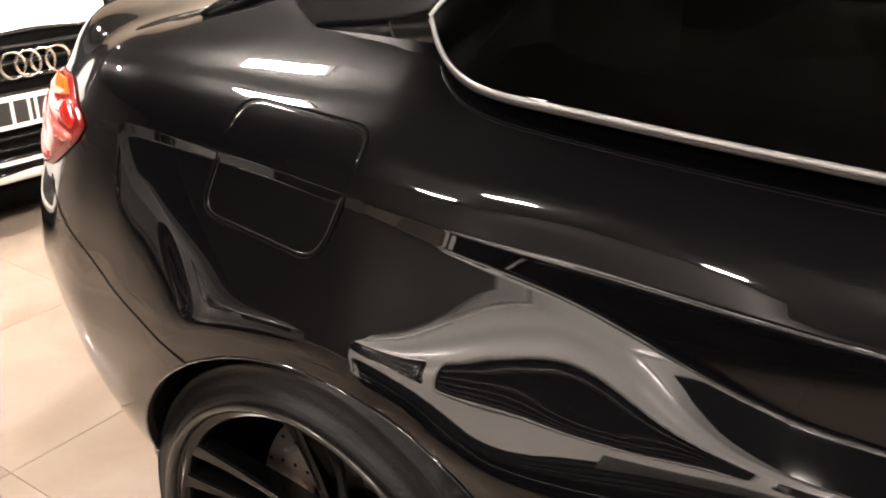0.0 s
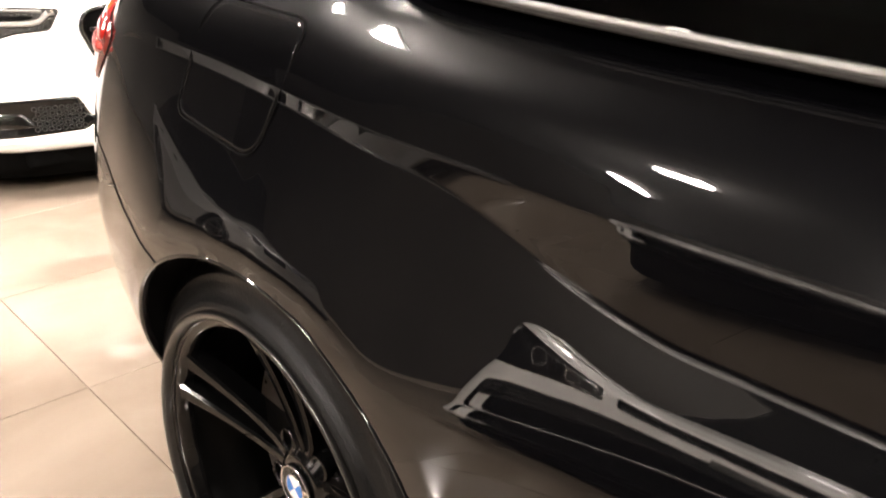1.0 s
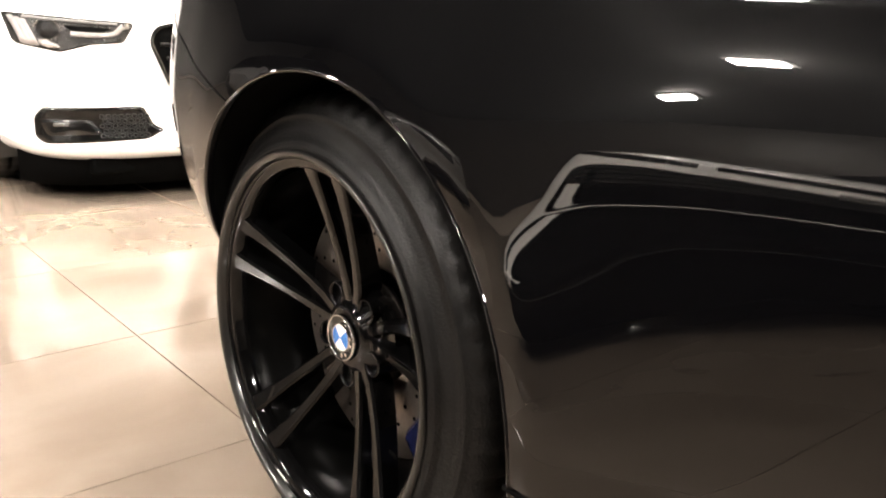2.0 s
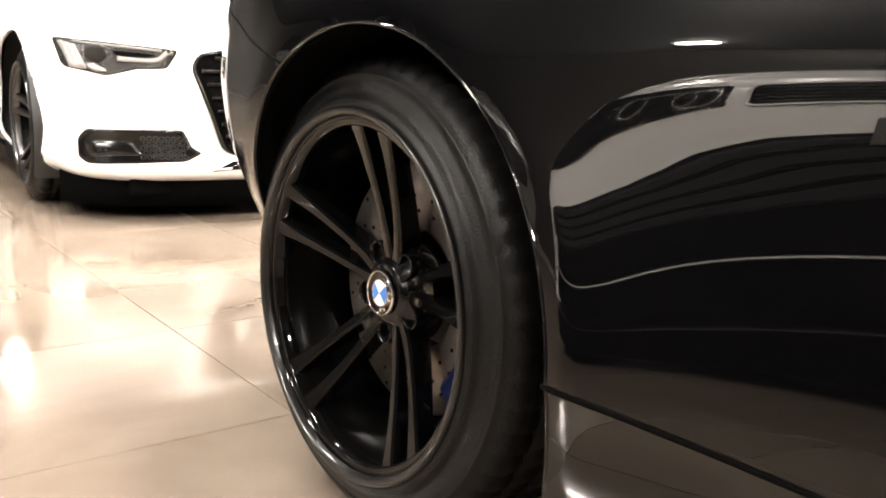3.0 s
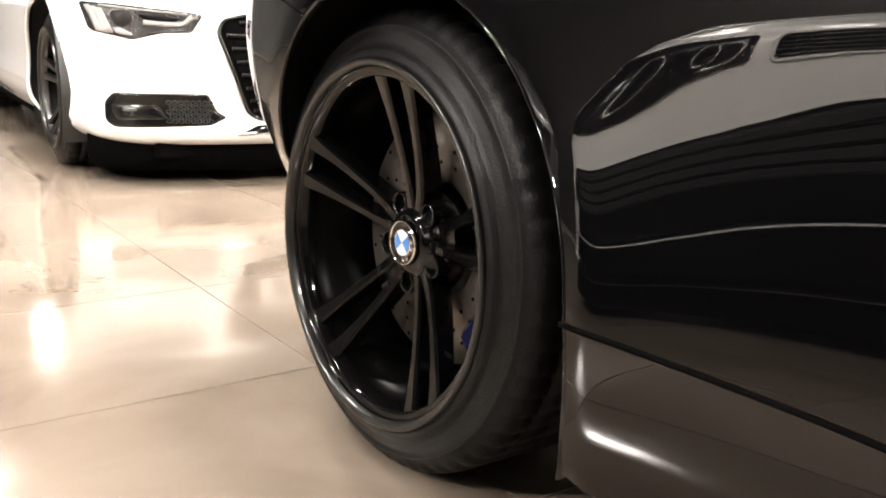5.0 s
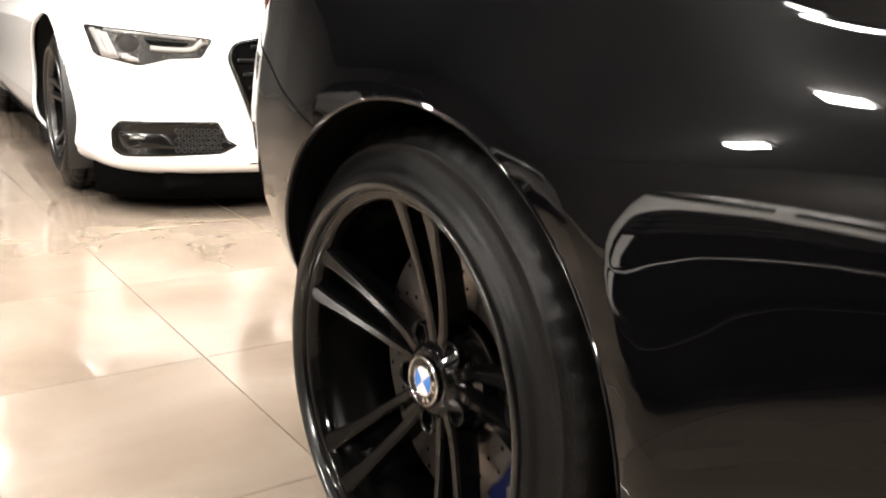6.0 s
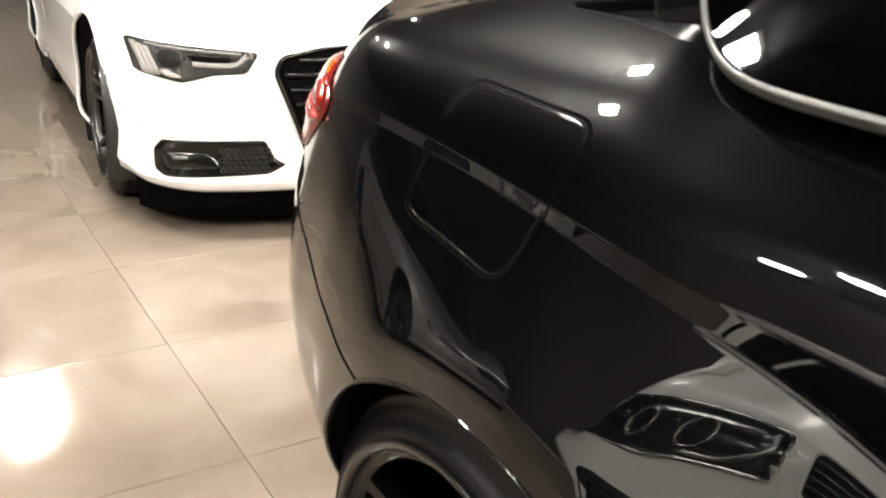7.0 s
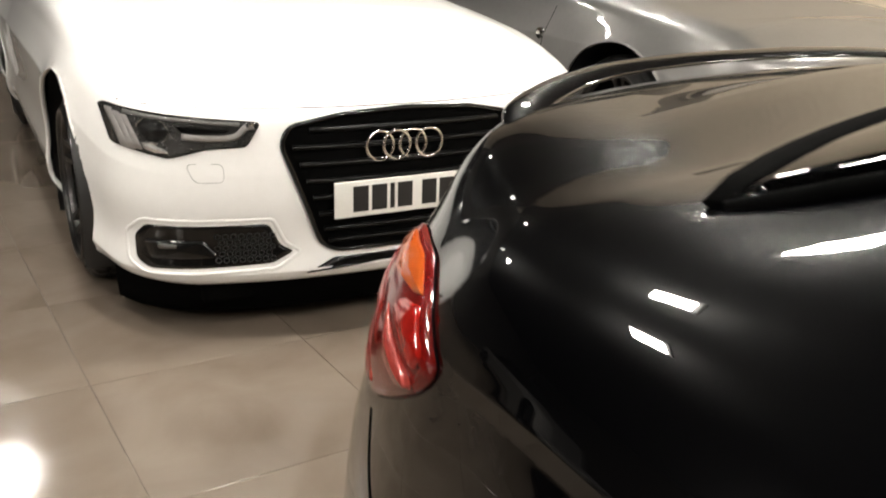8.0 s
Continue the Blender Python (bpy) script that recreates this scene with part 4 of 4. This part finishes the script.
def plain_body(car, length, half, paint, tall=1.0, wheel_r=0.33, wheelbase=2.75, overhang=0.86, nose=None):
    w = half
    outline = [(-length, 0), (-length + .02, -.4 * w), (-length + .10, -.78 * w), (-length + .45, -.97 * w), (-length * .6, -w), (-1.6, -w), (-.9, -.99 * w), (-.6, -.97 * w), (-.40, -.94 * w), (-.25, -.885 * w),
               (-.125, -.75 * w), (-.045, -.5 * w), (-.01, -.25 * w), (0, 0)]
    if nose:
        outline = outline[:8] + nose
    k = tall
    side = [(.06, .19), (.01, .27), (.0, .34), (.01, .45), (.0, .60), (-.005, .69), (.02, .75), (.045, .82), (.07, .89), (.16, .93)]
    back = [(.1, .25), (.03, .32), (.0, .4), (0, .5), (.0, .6), (.0, .69), (.02, .76), (.04, .84), (.06, .92), (.2, .97)]
    wing = [(.06, .18), (.01, .24), (.0, .3), (.01, .42), (.0, .56), (.0, .66), (.015, .72), (.04, .78), (.08, .83), (.2, .865)]
    corner = [(.07, .165), (.02, .195), (.0, .225), (.012, .32), (.0, .44), (.002, .55), (.016, .63), (.035, .70), (.085, .755), (.2, .80)]
    front = [(.08, .16), (.02, .185), (.0, .215), (.014, .30), (.002, .42), (.004, .52), (.014, .62), (.028, .695), (.075, .735), (.2, .775)]
    keys = [[(d, z * k) for d, z in row] for row in (back, back, side, side, wing, corner, front, front)]
    stations = [-length, -length + 0.12, -length + 0.7, -1.6, -.75, -.27, -.1, 0.0]

    def centre(x, y, last):
        xc = min(max(x, -length + 0.3), -.5)
        return (xc, 0, k * float(np.interp(xc, (-length + .3, -length + .9, -1.5, -.95, -.5), (.99, .97, .97, .915, .835))))
    cz = wheel_r + 0.005
    xs = (-overhang, -overhang - wheelbase)
    sh = Shell(outline, stations, keys, (2, 5), centre, 0.02, (5, 3), flares=[(x, cz, wheel_r + 0.055, 0.012, 0.016, 0.012, 0.05, 0.05) for x in xs], middle=0.0)
    body = part("body", mirrored(sh.bm, 0.0), paint, car)
    for x in xs:
        for sg in (1, -1):
            bm = bmesh.new()
            rows = []
            for a in range(-30, 211, 8):
                c, sn = math.cos(radians(a)), math.sin(radians(a))
                rows.append([bm.verts.new((x + r * c, sg * yy, cz + r * sn)) for yy, r in ((-w + .012, wheel_r + .053), (-w + .03, wheel_r + .065), (-w + .4, wheel_r + .065), (-w + .4, .02))])
            for r0, r1 in zip(rows[:-1], rows[1:]):
                for j in range(3):
                    bm.faces.new((r0[j], r0[j + 1], r1[j + 1], r1[j]))
            part("wheel_well", bm, BLACK_PLASTIC, body)
            arc = [radians(a) for a in range(-28, 209, 4)]
            ra = wheel_r + .056
            pts = []
            for a in arc:
                p, _ = sh.side(x + (ra + .006) * math.cos(a), cz + (ra + .006) * math.sin(a))
                pts.append((x + ra * math.cos(a), -sg * (-p[1]) * 1.0 + sg * .004, cz + ra * math.sin(a)))
            part("arch_lip", tube(bmesh.new(), pts, .018, .012, np.array([(math.cos(a), 0, math.sin(a)) for a in arc]), n=8), paint, body)
    bm = box(bmesh.new(), -length + .3, -.13, -w + .30, w - .30, .105 * k, .3 * k, .02)
    box(bm, -overhang + wheel_r + .09, -.30, -w + .27, w - .27, .13 * k, .3 * k, .02)
    box(bm, -overhang - wheelbase + wheel_r + .09, -overhang - wheel_r - .09, -w + .06, w - .06, .15 * k, .3 * k, .02)
    part("underbody", bm, GAP, body)
    # black lip under the bumper; its low reach stands in for shade beneath the car
    bm = bmesh.new()
    rows = []
    for y in np.linspace(-.92, .92, 33) * w:
        p = sh.front(y, .235 * k)[0]
        rows.append([bm.verts.new((p[0] - dx, p[1] * sy, z * k)) for dx, sy, z in ((.045, .985, .22), (.075, .98, .13), (.105, .97, .060), (.16, .96, .045), (.45, .93, .05))])
    for r0, r1 in zip(rows[:-1], rows[1:]):
        for j in range(4):
            bm.faces.new((r0[j], r0[j + 1], r1[j + 1], r1[j]))
    bmesh.ops.recalc_face_normals(bm, faces=bm.faces)
    part("valance", bm, GAP, body, "black plastic lip under the bumper, drawn low as stand-in shade")
    for i, x in enumerate(xs):
        wheel(car, x, -w + .025, wheel_r, wheel_r, wheel_r - .075, .24, 18 + 40 * i, RIM_GREY, LIP_METAL, False, None, 10, 72)
        wheel(car, x, w - .025, wheel_r, wheel_r, wheel_r - .075, .24, 18 + 40 * i, RIM_GREY, LIP_METAL, False, None, 10, 72, -1)
    # cabin: glass band and roof
    zb, zt = .90 * k, 1.36 * k
    loop = lambda inset, xa, xb, z: [(xa, 0, z), (xa - .06, -.45 * w + inset * .3, z), (xa - .35, -.86 * w + inset, z), ((xa + xb) / 2, -.93 * w + inset, z), (xb + .35, -.88 * w + inset, z), (xb + .06, -.5 * w + inset * .3, z), (xb, 0, z)]
    lo, hi = catmull(loop(.0, -1.12, -length + .42, zb), 6), catmull(loop(.22, -1.95, -length + 1.15, zt), 6)
    bm = bmesh.new()
    for sg in (1, -1):
        rows = [[bm.verts.new((p[0] + (q[0] - p[0]) * f, sg * (p[1] + (q[1] - p[1]) * f - .03 * math.sin(math.pi * f)), p[2] + (q[2] - p[2]) * f)) for f in np.linspace(0, 1, 7)] for p, q in zip(lo, hi)]
        for r0, r1 in zip(rows[:-1], rows[1:]):
            for j in range(6):
                bm.faces.new((r0[j], r0[j + 1], r1[j + 1], r1[j]))
    bmesh.ops.remove_doubles(bm, verts=bm.verts, dist=.001)
    bmesh.ops.recalc_face_normals(bm, faces=bm.faces)
    part("window_band", bm, GLOSS_BLACK, car, "dark car windows")
    bm = bmesh.new()
    ring = [bm.verts.new(p) for p in hi] + [bm.verts.new((p[0], -p[1], p[2])) for p in reversed(hi[1:-1])]
    mid = [bm.verts.new((v.co.x * .75 + (-1.95 - length + 1.15) / 2 * .25, v.co.y * .75, zt + .03)) for v in ring]
    n = len(ring)
    for i in range(n):
        bm.faces.new((ring[i], ring[(i + 1) % n], mid[(i + 1) % n], mid[i]))
    bm.faces.new(mid)
    bmesh.ops.recalc_face_normals(bm, faces=bm.faces)
    part("roof", bm, paint, car)
    return sh, body


def mirror_y(points):
    return [(-a, b) for a, b in reversed(points)]


def head_lamp(sh, body, shape, sg):
    def f(a, b, o=0.0):
        return sh.front(sg * a, b, o)
    outer = rounded(shape, 0.012)
    lamp = part("headlamp", patch(f, outer, 0.003, 6, 0.006), HEADLAMP_DARK, body, "clear headlamp with dark housing")
    a = np.array(shape)
    x0, x1 = a[:, 0].min(), a[:, 0].max()
    z0, z1 = a[:, 1].min(), a[:, 1].max()
    w, h = x1 - x0, z1 - z0
    at = lambda pts: [(x0 + u * w, z0 + v * h) for u, v in pts]
    part("lamp_rim", seam(f, outer, 0.009, 0.003, 0.008, True), GLOSS_BLACK, lamp)
    # fluted reflector at the outer end
    for u in (.030, .068, .106):
        strip = rounded(at([(u, .96 - u), (u + .034, .95 - u), (u + .105, .16), (u + .058, .17)]), 0.003)
        part("reflector", patch(f, strip, 0.006, 3, 0.003, 0.002), LAMP_SATIN, lamp, "fluted silver reflector")
    # projector: dark bowl, the glints on its rim drawn as chrome arcs
    bowl = at([(.285 + .085 * math.cos(q * math.pi / 12), .57 + .235 * math.sin(q * math.pi / 12)) for q in range(24)])
    part("projector_lens", patch(f, bowl, 0.006, 4, 0.003, 0.010), GLOSS_BLACK, lamp, "dark projector lens")
    for q0, q1, wide in ((-4, 5, .005), (8, 11, .009), (16, 19, .006)):
        arc = at([(.285 + .098 * math.cos(q * math.pi / 12), .57 + .265 * math.sin(q * math.pi / 12)) for q in range(q0, q1 + 1)])
        part("projector_rim", seam(f, arc, wide, 0.007, 0.006), CHROME, lamp, "chrome arc drawn as a glint on the projector's rim")
    low = rounded(at([(.21, .30), (.26, .31), (.36, .17), (.37, .09), (.28, .10), (.22, .18)]), 0.005)
    part("lower_reflector", patch(f, low, 0.007, 3, 0.003, 0.003), LAMP_SILVER, lamp)
    # light guide: a bar that bends up at the inner end, and a dark louvre above it
    bar = catmull(at([(.46, .47), (.60, .44), (.77, .44), (.835, .49), (.90, .66), (.955, .70)]), 6)
    part("light_guide", seam(f, bar, 0.019, 0.006, 0.008), LAMP_SATIN, lamp, "angled light guide")
    tip = at([(.905, .70), (.955, .735)])
    part("guide_tip", seam(f, tip, 0.012, 0.010, 0.008), CHROME, lamp)
    brow = at([(.12, .90), (.38, .835), (.62, .775), (.86, .725)])
    part("brow", seam(f, catmull(brow, 5), 0.010, 0.006, 0.006), LAMP_SMOKE, lamp)
    louvre = rounded(at([(.42, .70), (.80, .62), (.74, .54), (.46, .57)]), 0.006)
    part("louvre", patch(f, louvre, 0.006, 3, 0.003), GAP, lamp)
    cover = part("lamp_cover", patch(f, outer, 0.018, 5, 0.012, 0.004), LAMP_GLASS, lamp)
    cover.visible_shadow = False
    return lamp


def white_coupe():
    m = pose(-2.277, 1.1225, 0, 0, 0, -3.95)
    car = thing("white_coupe", m, "white two-door coupe with black grille and dark grey wheels", "car")
    sh, body = plain_body(car, 4.63, .925, PAINT_WHITE, 1.0, .335, 2.75, .84)
    body["label"] = "glossy white bodywork"
    f = sh.front
    # trapezium grille with slats
    grille_outline = rounded([(-.40, .605), (-.375, .655), (-.22, .684), (0, .694), (.22, .684), (.375, .655), (.40, .605), (.285, .295), (.235, .27), (-.235, .27), (-.285, .295)], .03)
    g = part("grille", patch(f, grille_outline, .002, 6, .006), GAP, body, "black trapezium grille")
    part("grille_frame", seam(f, grille_outline, .016, .006, .014, True), GLOSS_BLACK, g)
    for z in (.645, .595, .545, .495, .445, .395, .345, .305):
        half = float(np.interp(z, (.295, .605, .66), (.265, .375, .30))) - .005
        path = [(y, z) for y in np.linspace(-half, half, 15)]
        pts = [f(a, b, .010) for a, b in path]
        part("slat", tube(bmesh.new(), [p for p, _ in pts], .016, .014, np.array((0.3, 0, 1)), n=8, power=3), GRILLE_BLACK, g)
    for i in range(4):
        cy = -.025 + (i - 1.5) * .0545
        bm = bmesh.new()
        ring = [(.045, cy + .044 * math.cos(q * math.pi / 20), .590 + .044 * math.sin(q * math.pi / 20)) for q in range(40)]
        base = f(0, .590, .016)[0]
        tube(bm, [(base[0] + .002 * (i % 2), b, c) for a, b, c in ring], .010, .009, np.array((1.0, 0, 0)), True, 8)
        part("badge_ring", bm, CHROME, g, "chrome ring of the badge")
    p = f(0, .436, .024)[0]
    plate = part("number_plate", box(bmesh.new(), p[0] - .006, p[0], -.26, .26, .381, .492, .002), PLATE_WHITE, body, "white number plate with dark characters blanked to bars")
    y = -.201
    for wd, gap in ((.05, .011), (.05, .011), (.014, .011), (.05, .033), (.05, .011), (.05, .011), (.05, .011)):
        part("plate_bar", box(bmesh.new(), p[0], p[0] + .0012, y, y + wd, .397, .476), INK, plate, smooth=False)
        y += wd + gap
    shape = [(-.835, .700), (-.455, .668), (-.495, .605), (-.60, .600), (-.70, .572), (-.822, .600)]
    for sg in (1, -1):
        head_lamp(sh, body, shape, sg)
        q = (lambda pts: pts) if sg > 0 else mirror_y
        vent = rounded(q([(-.795, .330), (-.77, .368), (-.44, .370), (-.405, .300), (-.365, .278), (-.43, .246), (-.77, .232), (-.797, .255)]), .014)
        v = part("fog_vent", patch(f, vent, .002, 6, .006), GLOSS_BLACK, body, "black fog lamp vent with honeycomb mesh")
        part("vent_rim", seam(f, rounded(q([(-.812, .338), (-.778, .382), (-.43, .384), (-.392, .304), (-.345, .277), (-.42, .230), (-.778, .216), (-.814, .245)]), .016), .012, .0, .0045, True), PAINT_WHITE, v)
        lampshape = rounded(q([(-.775, .322), (-.62, .322), (-.58, .27), (-.76, .262)]), .015)
        part("fog_lamp", patch(f, lampshape, .006, 4, .004, .006), GLOSS_BLACK, v)
        # highlight on the fog lamp, drawn as a small bright patch
        glint = rounded(q([(-.735, .312), (-.690, .312), (-.690, .300), (-.735, .297)]), .008)
        part("fog_reflector", patch(f, glint, .013, 3, .003, .003), SATIN, v)
        for i in range(5):
            for j in range(9):
                hy, hz = -.585 + j * .022 + (i % 2) * .011, .262 + i * .0185
                if hy > -.42 + (.352 - hz) * -.1:
                    continue
                hexa = [((1 if sg > 0 else -1) * (hy + .0085 * math.cos(k * math.pi / 3 + .52)), hz + .0085 * math.sin(k * math.pi / 3 + .52)) for k in range(6)]
                part("mesh_cell", seam(f, hexa, .003, .006, .004, True), BLACK_PLASTIC, v)
    gap = rounded([(-.34, .205), (-.25, .248), (.25, .248), (.34, .205), (.22, .222), (-.22, .222)], .008)
    part("lower_intake", patch(f, gap, .002, 4, .004), GLOSS_BLACK, body, "narrow black intake below the grille")
    part("bonnet_joint", seam(lambda a, b, o: sh.front(a, b, o), [(y, .704 + .012 * (abs(y) / .8) ** 2) for y in np.linspace(-.80, .80, 30)], .003), GAP, body)
    hook = rounded([(-.66, .555), (-.56, .555), (-.56, .50), (-.64, .50)], .02)
    part("washer_cover", seam(f, hook, .0011, .0003, .0006, closed=True), GAP, body)
    return car


white_coupe()


def grey_car():
    car = thing("grey_car", pose(-2.2, 3.53, 0, 0, 0, -3), "grey metallic car parked beside the white coupe", "car")
    sh, body = plain_body(car, 4.7, .92, PAINT_GREY, 1.04, .34, 2.8, .84)
    body["label"] = "grey metallic bodywork"
    p, q = sh.side(-1.42, .72)
    bm = disc(bmesh.new(), .028, p[1] - .008, p[1] + .004, 24, p[0], p[2])
    part("wing_badge", bm, CHROME, body, "round chrome badge on the wing")
    part("door_joint", seam(sh.side, catmull([(-1.36, .86), (-1.40, .7), (-1.46, .5), (-1.46, .3)], 6), .005), GAP, body)
    return car


grey_car()


def white_suv():
    """Stands facing the black car's flank and shows in its paint."""
    car = thing("white_suv", pose(-0.15, -2.1, 0, 0, 0, 90), "white sport utility vehicle with a dark slatted grille", "car")
    sh, body = plain_body(car, 4.5, 1.04, PAINT_WHITE, 1.28, .38, 2.66, .9,
                          nose=[(-.30, -1.02), (-.15, -.975), (-.07, -.86), (-.035, -.62), (-.01, -.30), (0, 0)])
    f = sh.front
    grille_outline = rounded([(-.41, .915), (.41, .915), (.39, .795), (-.39, .795)], .03)
    g = part("grille", patch(f, grille_outline, .002, 5, .006), GAP, body, "dark grille with thin slats")
    for z in (.812, .832, .852, .872, .892):
        pts = [f(y, z, .008)[0] for y in np.linspace(-.385, .385, 15)]
        part("slat", tube(bmesh.new(), pts, .010, .006, np.array((0, 0, 1)), n=6), SATIN, g)
    shape = [(-1.0, .915), (-.74, .920), (-.475, .915), (-.455, .80), (-.70, .785), (-.985, .800)]
    for sg in (1, -1):
        place = lambda a, b, o=0.0, sg=sg: f(sg * a, b, o)
        lamp = part("headlamp", patch(place, rounded(shape, .02), .003, 6, .006), GLOSS_BLACK, body, "dark headlamp with bright inner rings")
        part("lamp_rim", seam(place, rounded(shape, .02), .010, .003, .008, True), CHROME, lamp)
        for cy, cz, r in ((-.60, .855, .036), (-.76, .855, .036)):
            ring = [(cy + r * math.cos(k * math.pi / 10), cz + r * math.sin(k * math.pi / 10)) for k in range(20)]
            part("projector_ring", seam(place, ring, .006, .006, .008, True), LAMP_SILVER, lamp)
        part("light_guide", seam(place, catmull([(-.50, .90), (-.49, .86), (-.52, .815), (-.60, .806)], 6), .012, .006, .008), LAMP_SILVER, lamp)
    part("grille_frame", seam(f, grille_outline, .014, .006, .012, True), PAINT_WHITE, g, "white frame of the grille")
    low = rounded([(-.90, .63), (-.80, .665), (.80, .665), (.90, .63), (.90, .40), (-.90, .40)], .04)
    part("lower_intake", patch(f, low, .003, 8, .006), GAP, body, "black lower intake")
    grid = rounded([(-.88, .62), (-.80, .655), (.80, .655), (.88, .62), (.88, .52), (-.88, .52)], .03)
    bumper = part("intake_panel", patch(f, grid, .006, 6, .005), INTAKE_GREY, body, "dark grey ribbed panel of the intake")
    for z in (.555, .59, .625):
        part("rib_gap", seam(f, [(y, z) for y in np.linspace(-.84, .84, 25)], .010, .0065, .002), GAP, bumper)
    skirt = rounded([(-.92, .395), (.92, .395), (.92, .22), (-.92, .22)], .04)
    part("lower_bumper", patch(f, skirt, .003, 8, .006), GAP, body, "black lower bumper")
    p = f(0, .66, .02)[0]
    part("number_plate", box(bmesh.new(), p[0] - .006, p[0], -.51, .0, .625, .72, .002), LAMP_SMOKE, body, "dark number plate")
    return car


white_suv()


def silver_saloon():
    """Stands in the row beside the white coupe and shows in the black car's rear quarter."""
    car = thing("silver_saloon", pose(-2.95, -3.15, 0, 0, 0, 1), "silver saloon car with dark windows and grey wheels", "car")
    sh, body = plain_body(car, 4.6, .91, PAINT_SILVER, 0.98, .33, 2.75, .85)
    body["label"] = "silver metallic bodywork"
    f = sh.front
    grille_outline = rounded([(-.40, .66), (.40, .66), (.34, .50), (-.34, .50)], .03)
    part("grille", patch(f, grille_outline, .002, 5, .006), GLOSS_BLACK, body, "dark grille")
    for sg in (1, -1):
        head_lamp(sh, body, [(-.83, .71), (-.47, .67), (-.50, .60), (-.70, .585), (-.82, .61)], sg)
    part("door_joint", seam(lambda x, z, o: sh.side(x, z, o), catmull([(-1.36, .86), (-1.40, .7), (-1.46, .5), (-1.46, .3)], 6), .005), GAP, body)
    # bright trim under the windows, door handles and a sill strip on both flanks
    for sg in (1, -1):
        def flank(x, z, o=0.0, sg=sg):
            p, q = sh.side(x, z, o)
            return np.array((p[0], sg * p[1], p[2])), np.array((q[0], sg * q[1], q[2]))
        part("window_trim", seam(flank, catmull([(-1.25, .905), (-2.0, .918), (-3.0, .925), (-3.7, .93)], 8), .016, .004, .008), CHROME, body, "bright trim below the windows")
        part("sill_strip", seam(flank, [(x, .30) for x in np.linspace(-1.35, -3.1, 12)], .03, .003, .008), BLACK_PLASTIC, body)
        for x in (-2.35, -3.25):
            part("door_handle", seam(flank, [(x - .09, .775), (x - .04, .78), (x + .04, .78), (x + .09, .775)], .022, .012, .016), CHROME, body, "chrome door handle")
    return car


silver_saloon()


lay_tiles(floor)
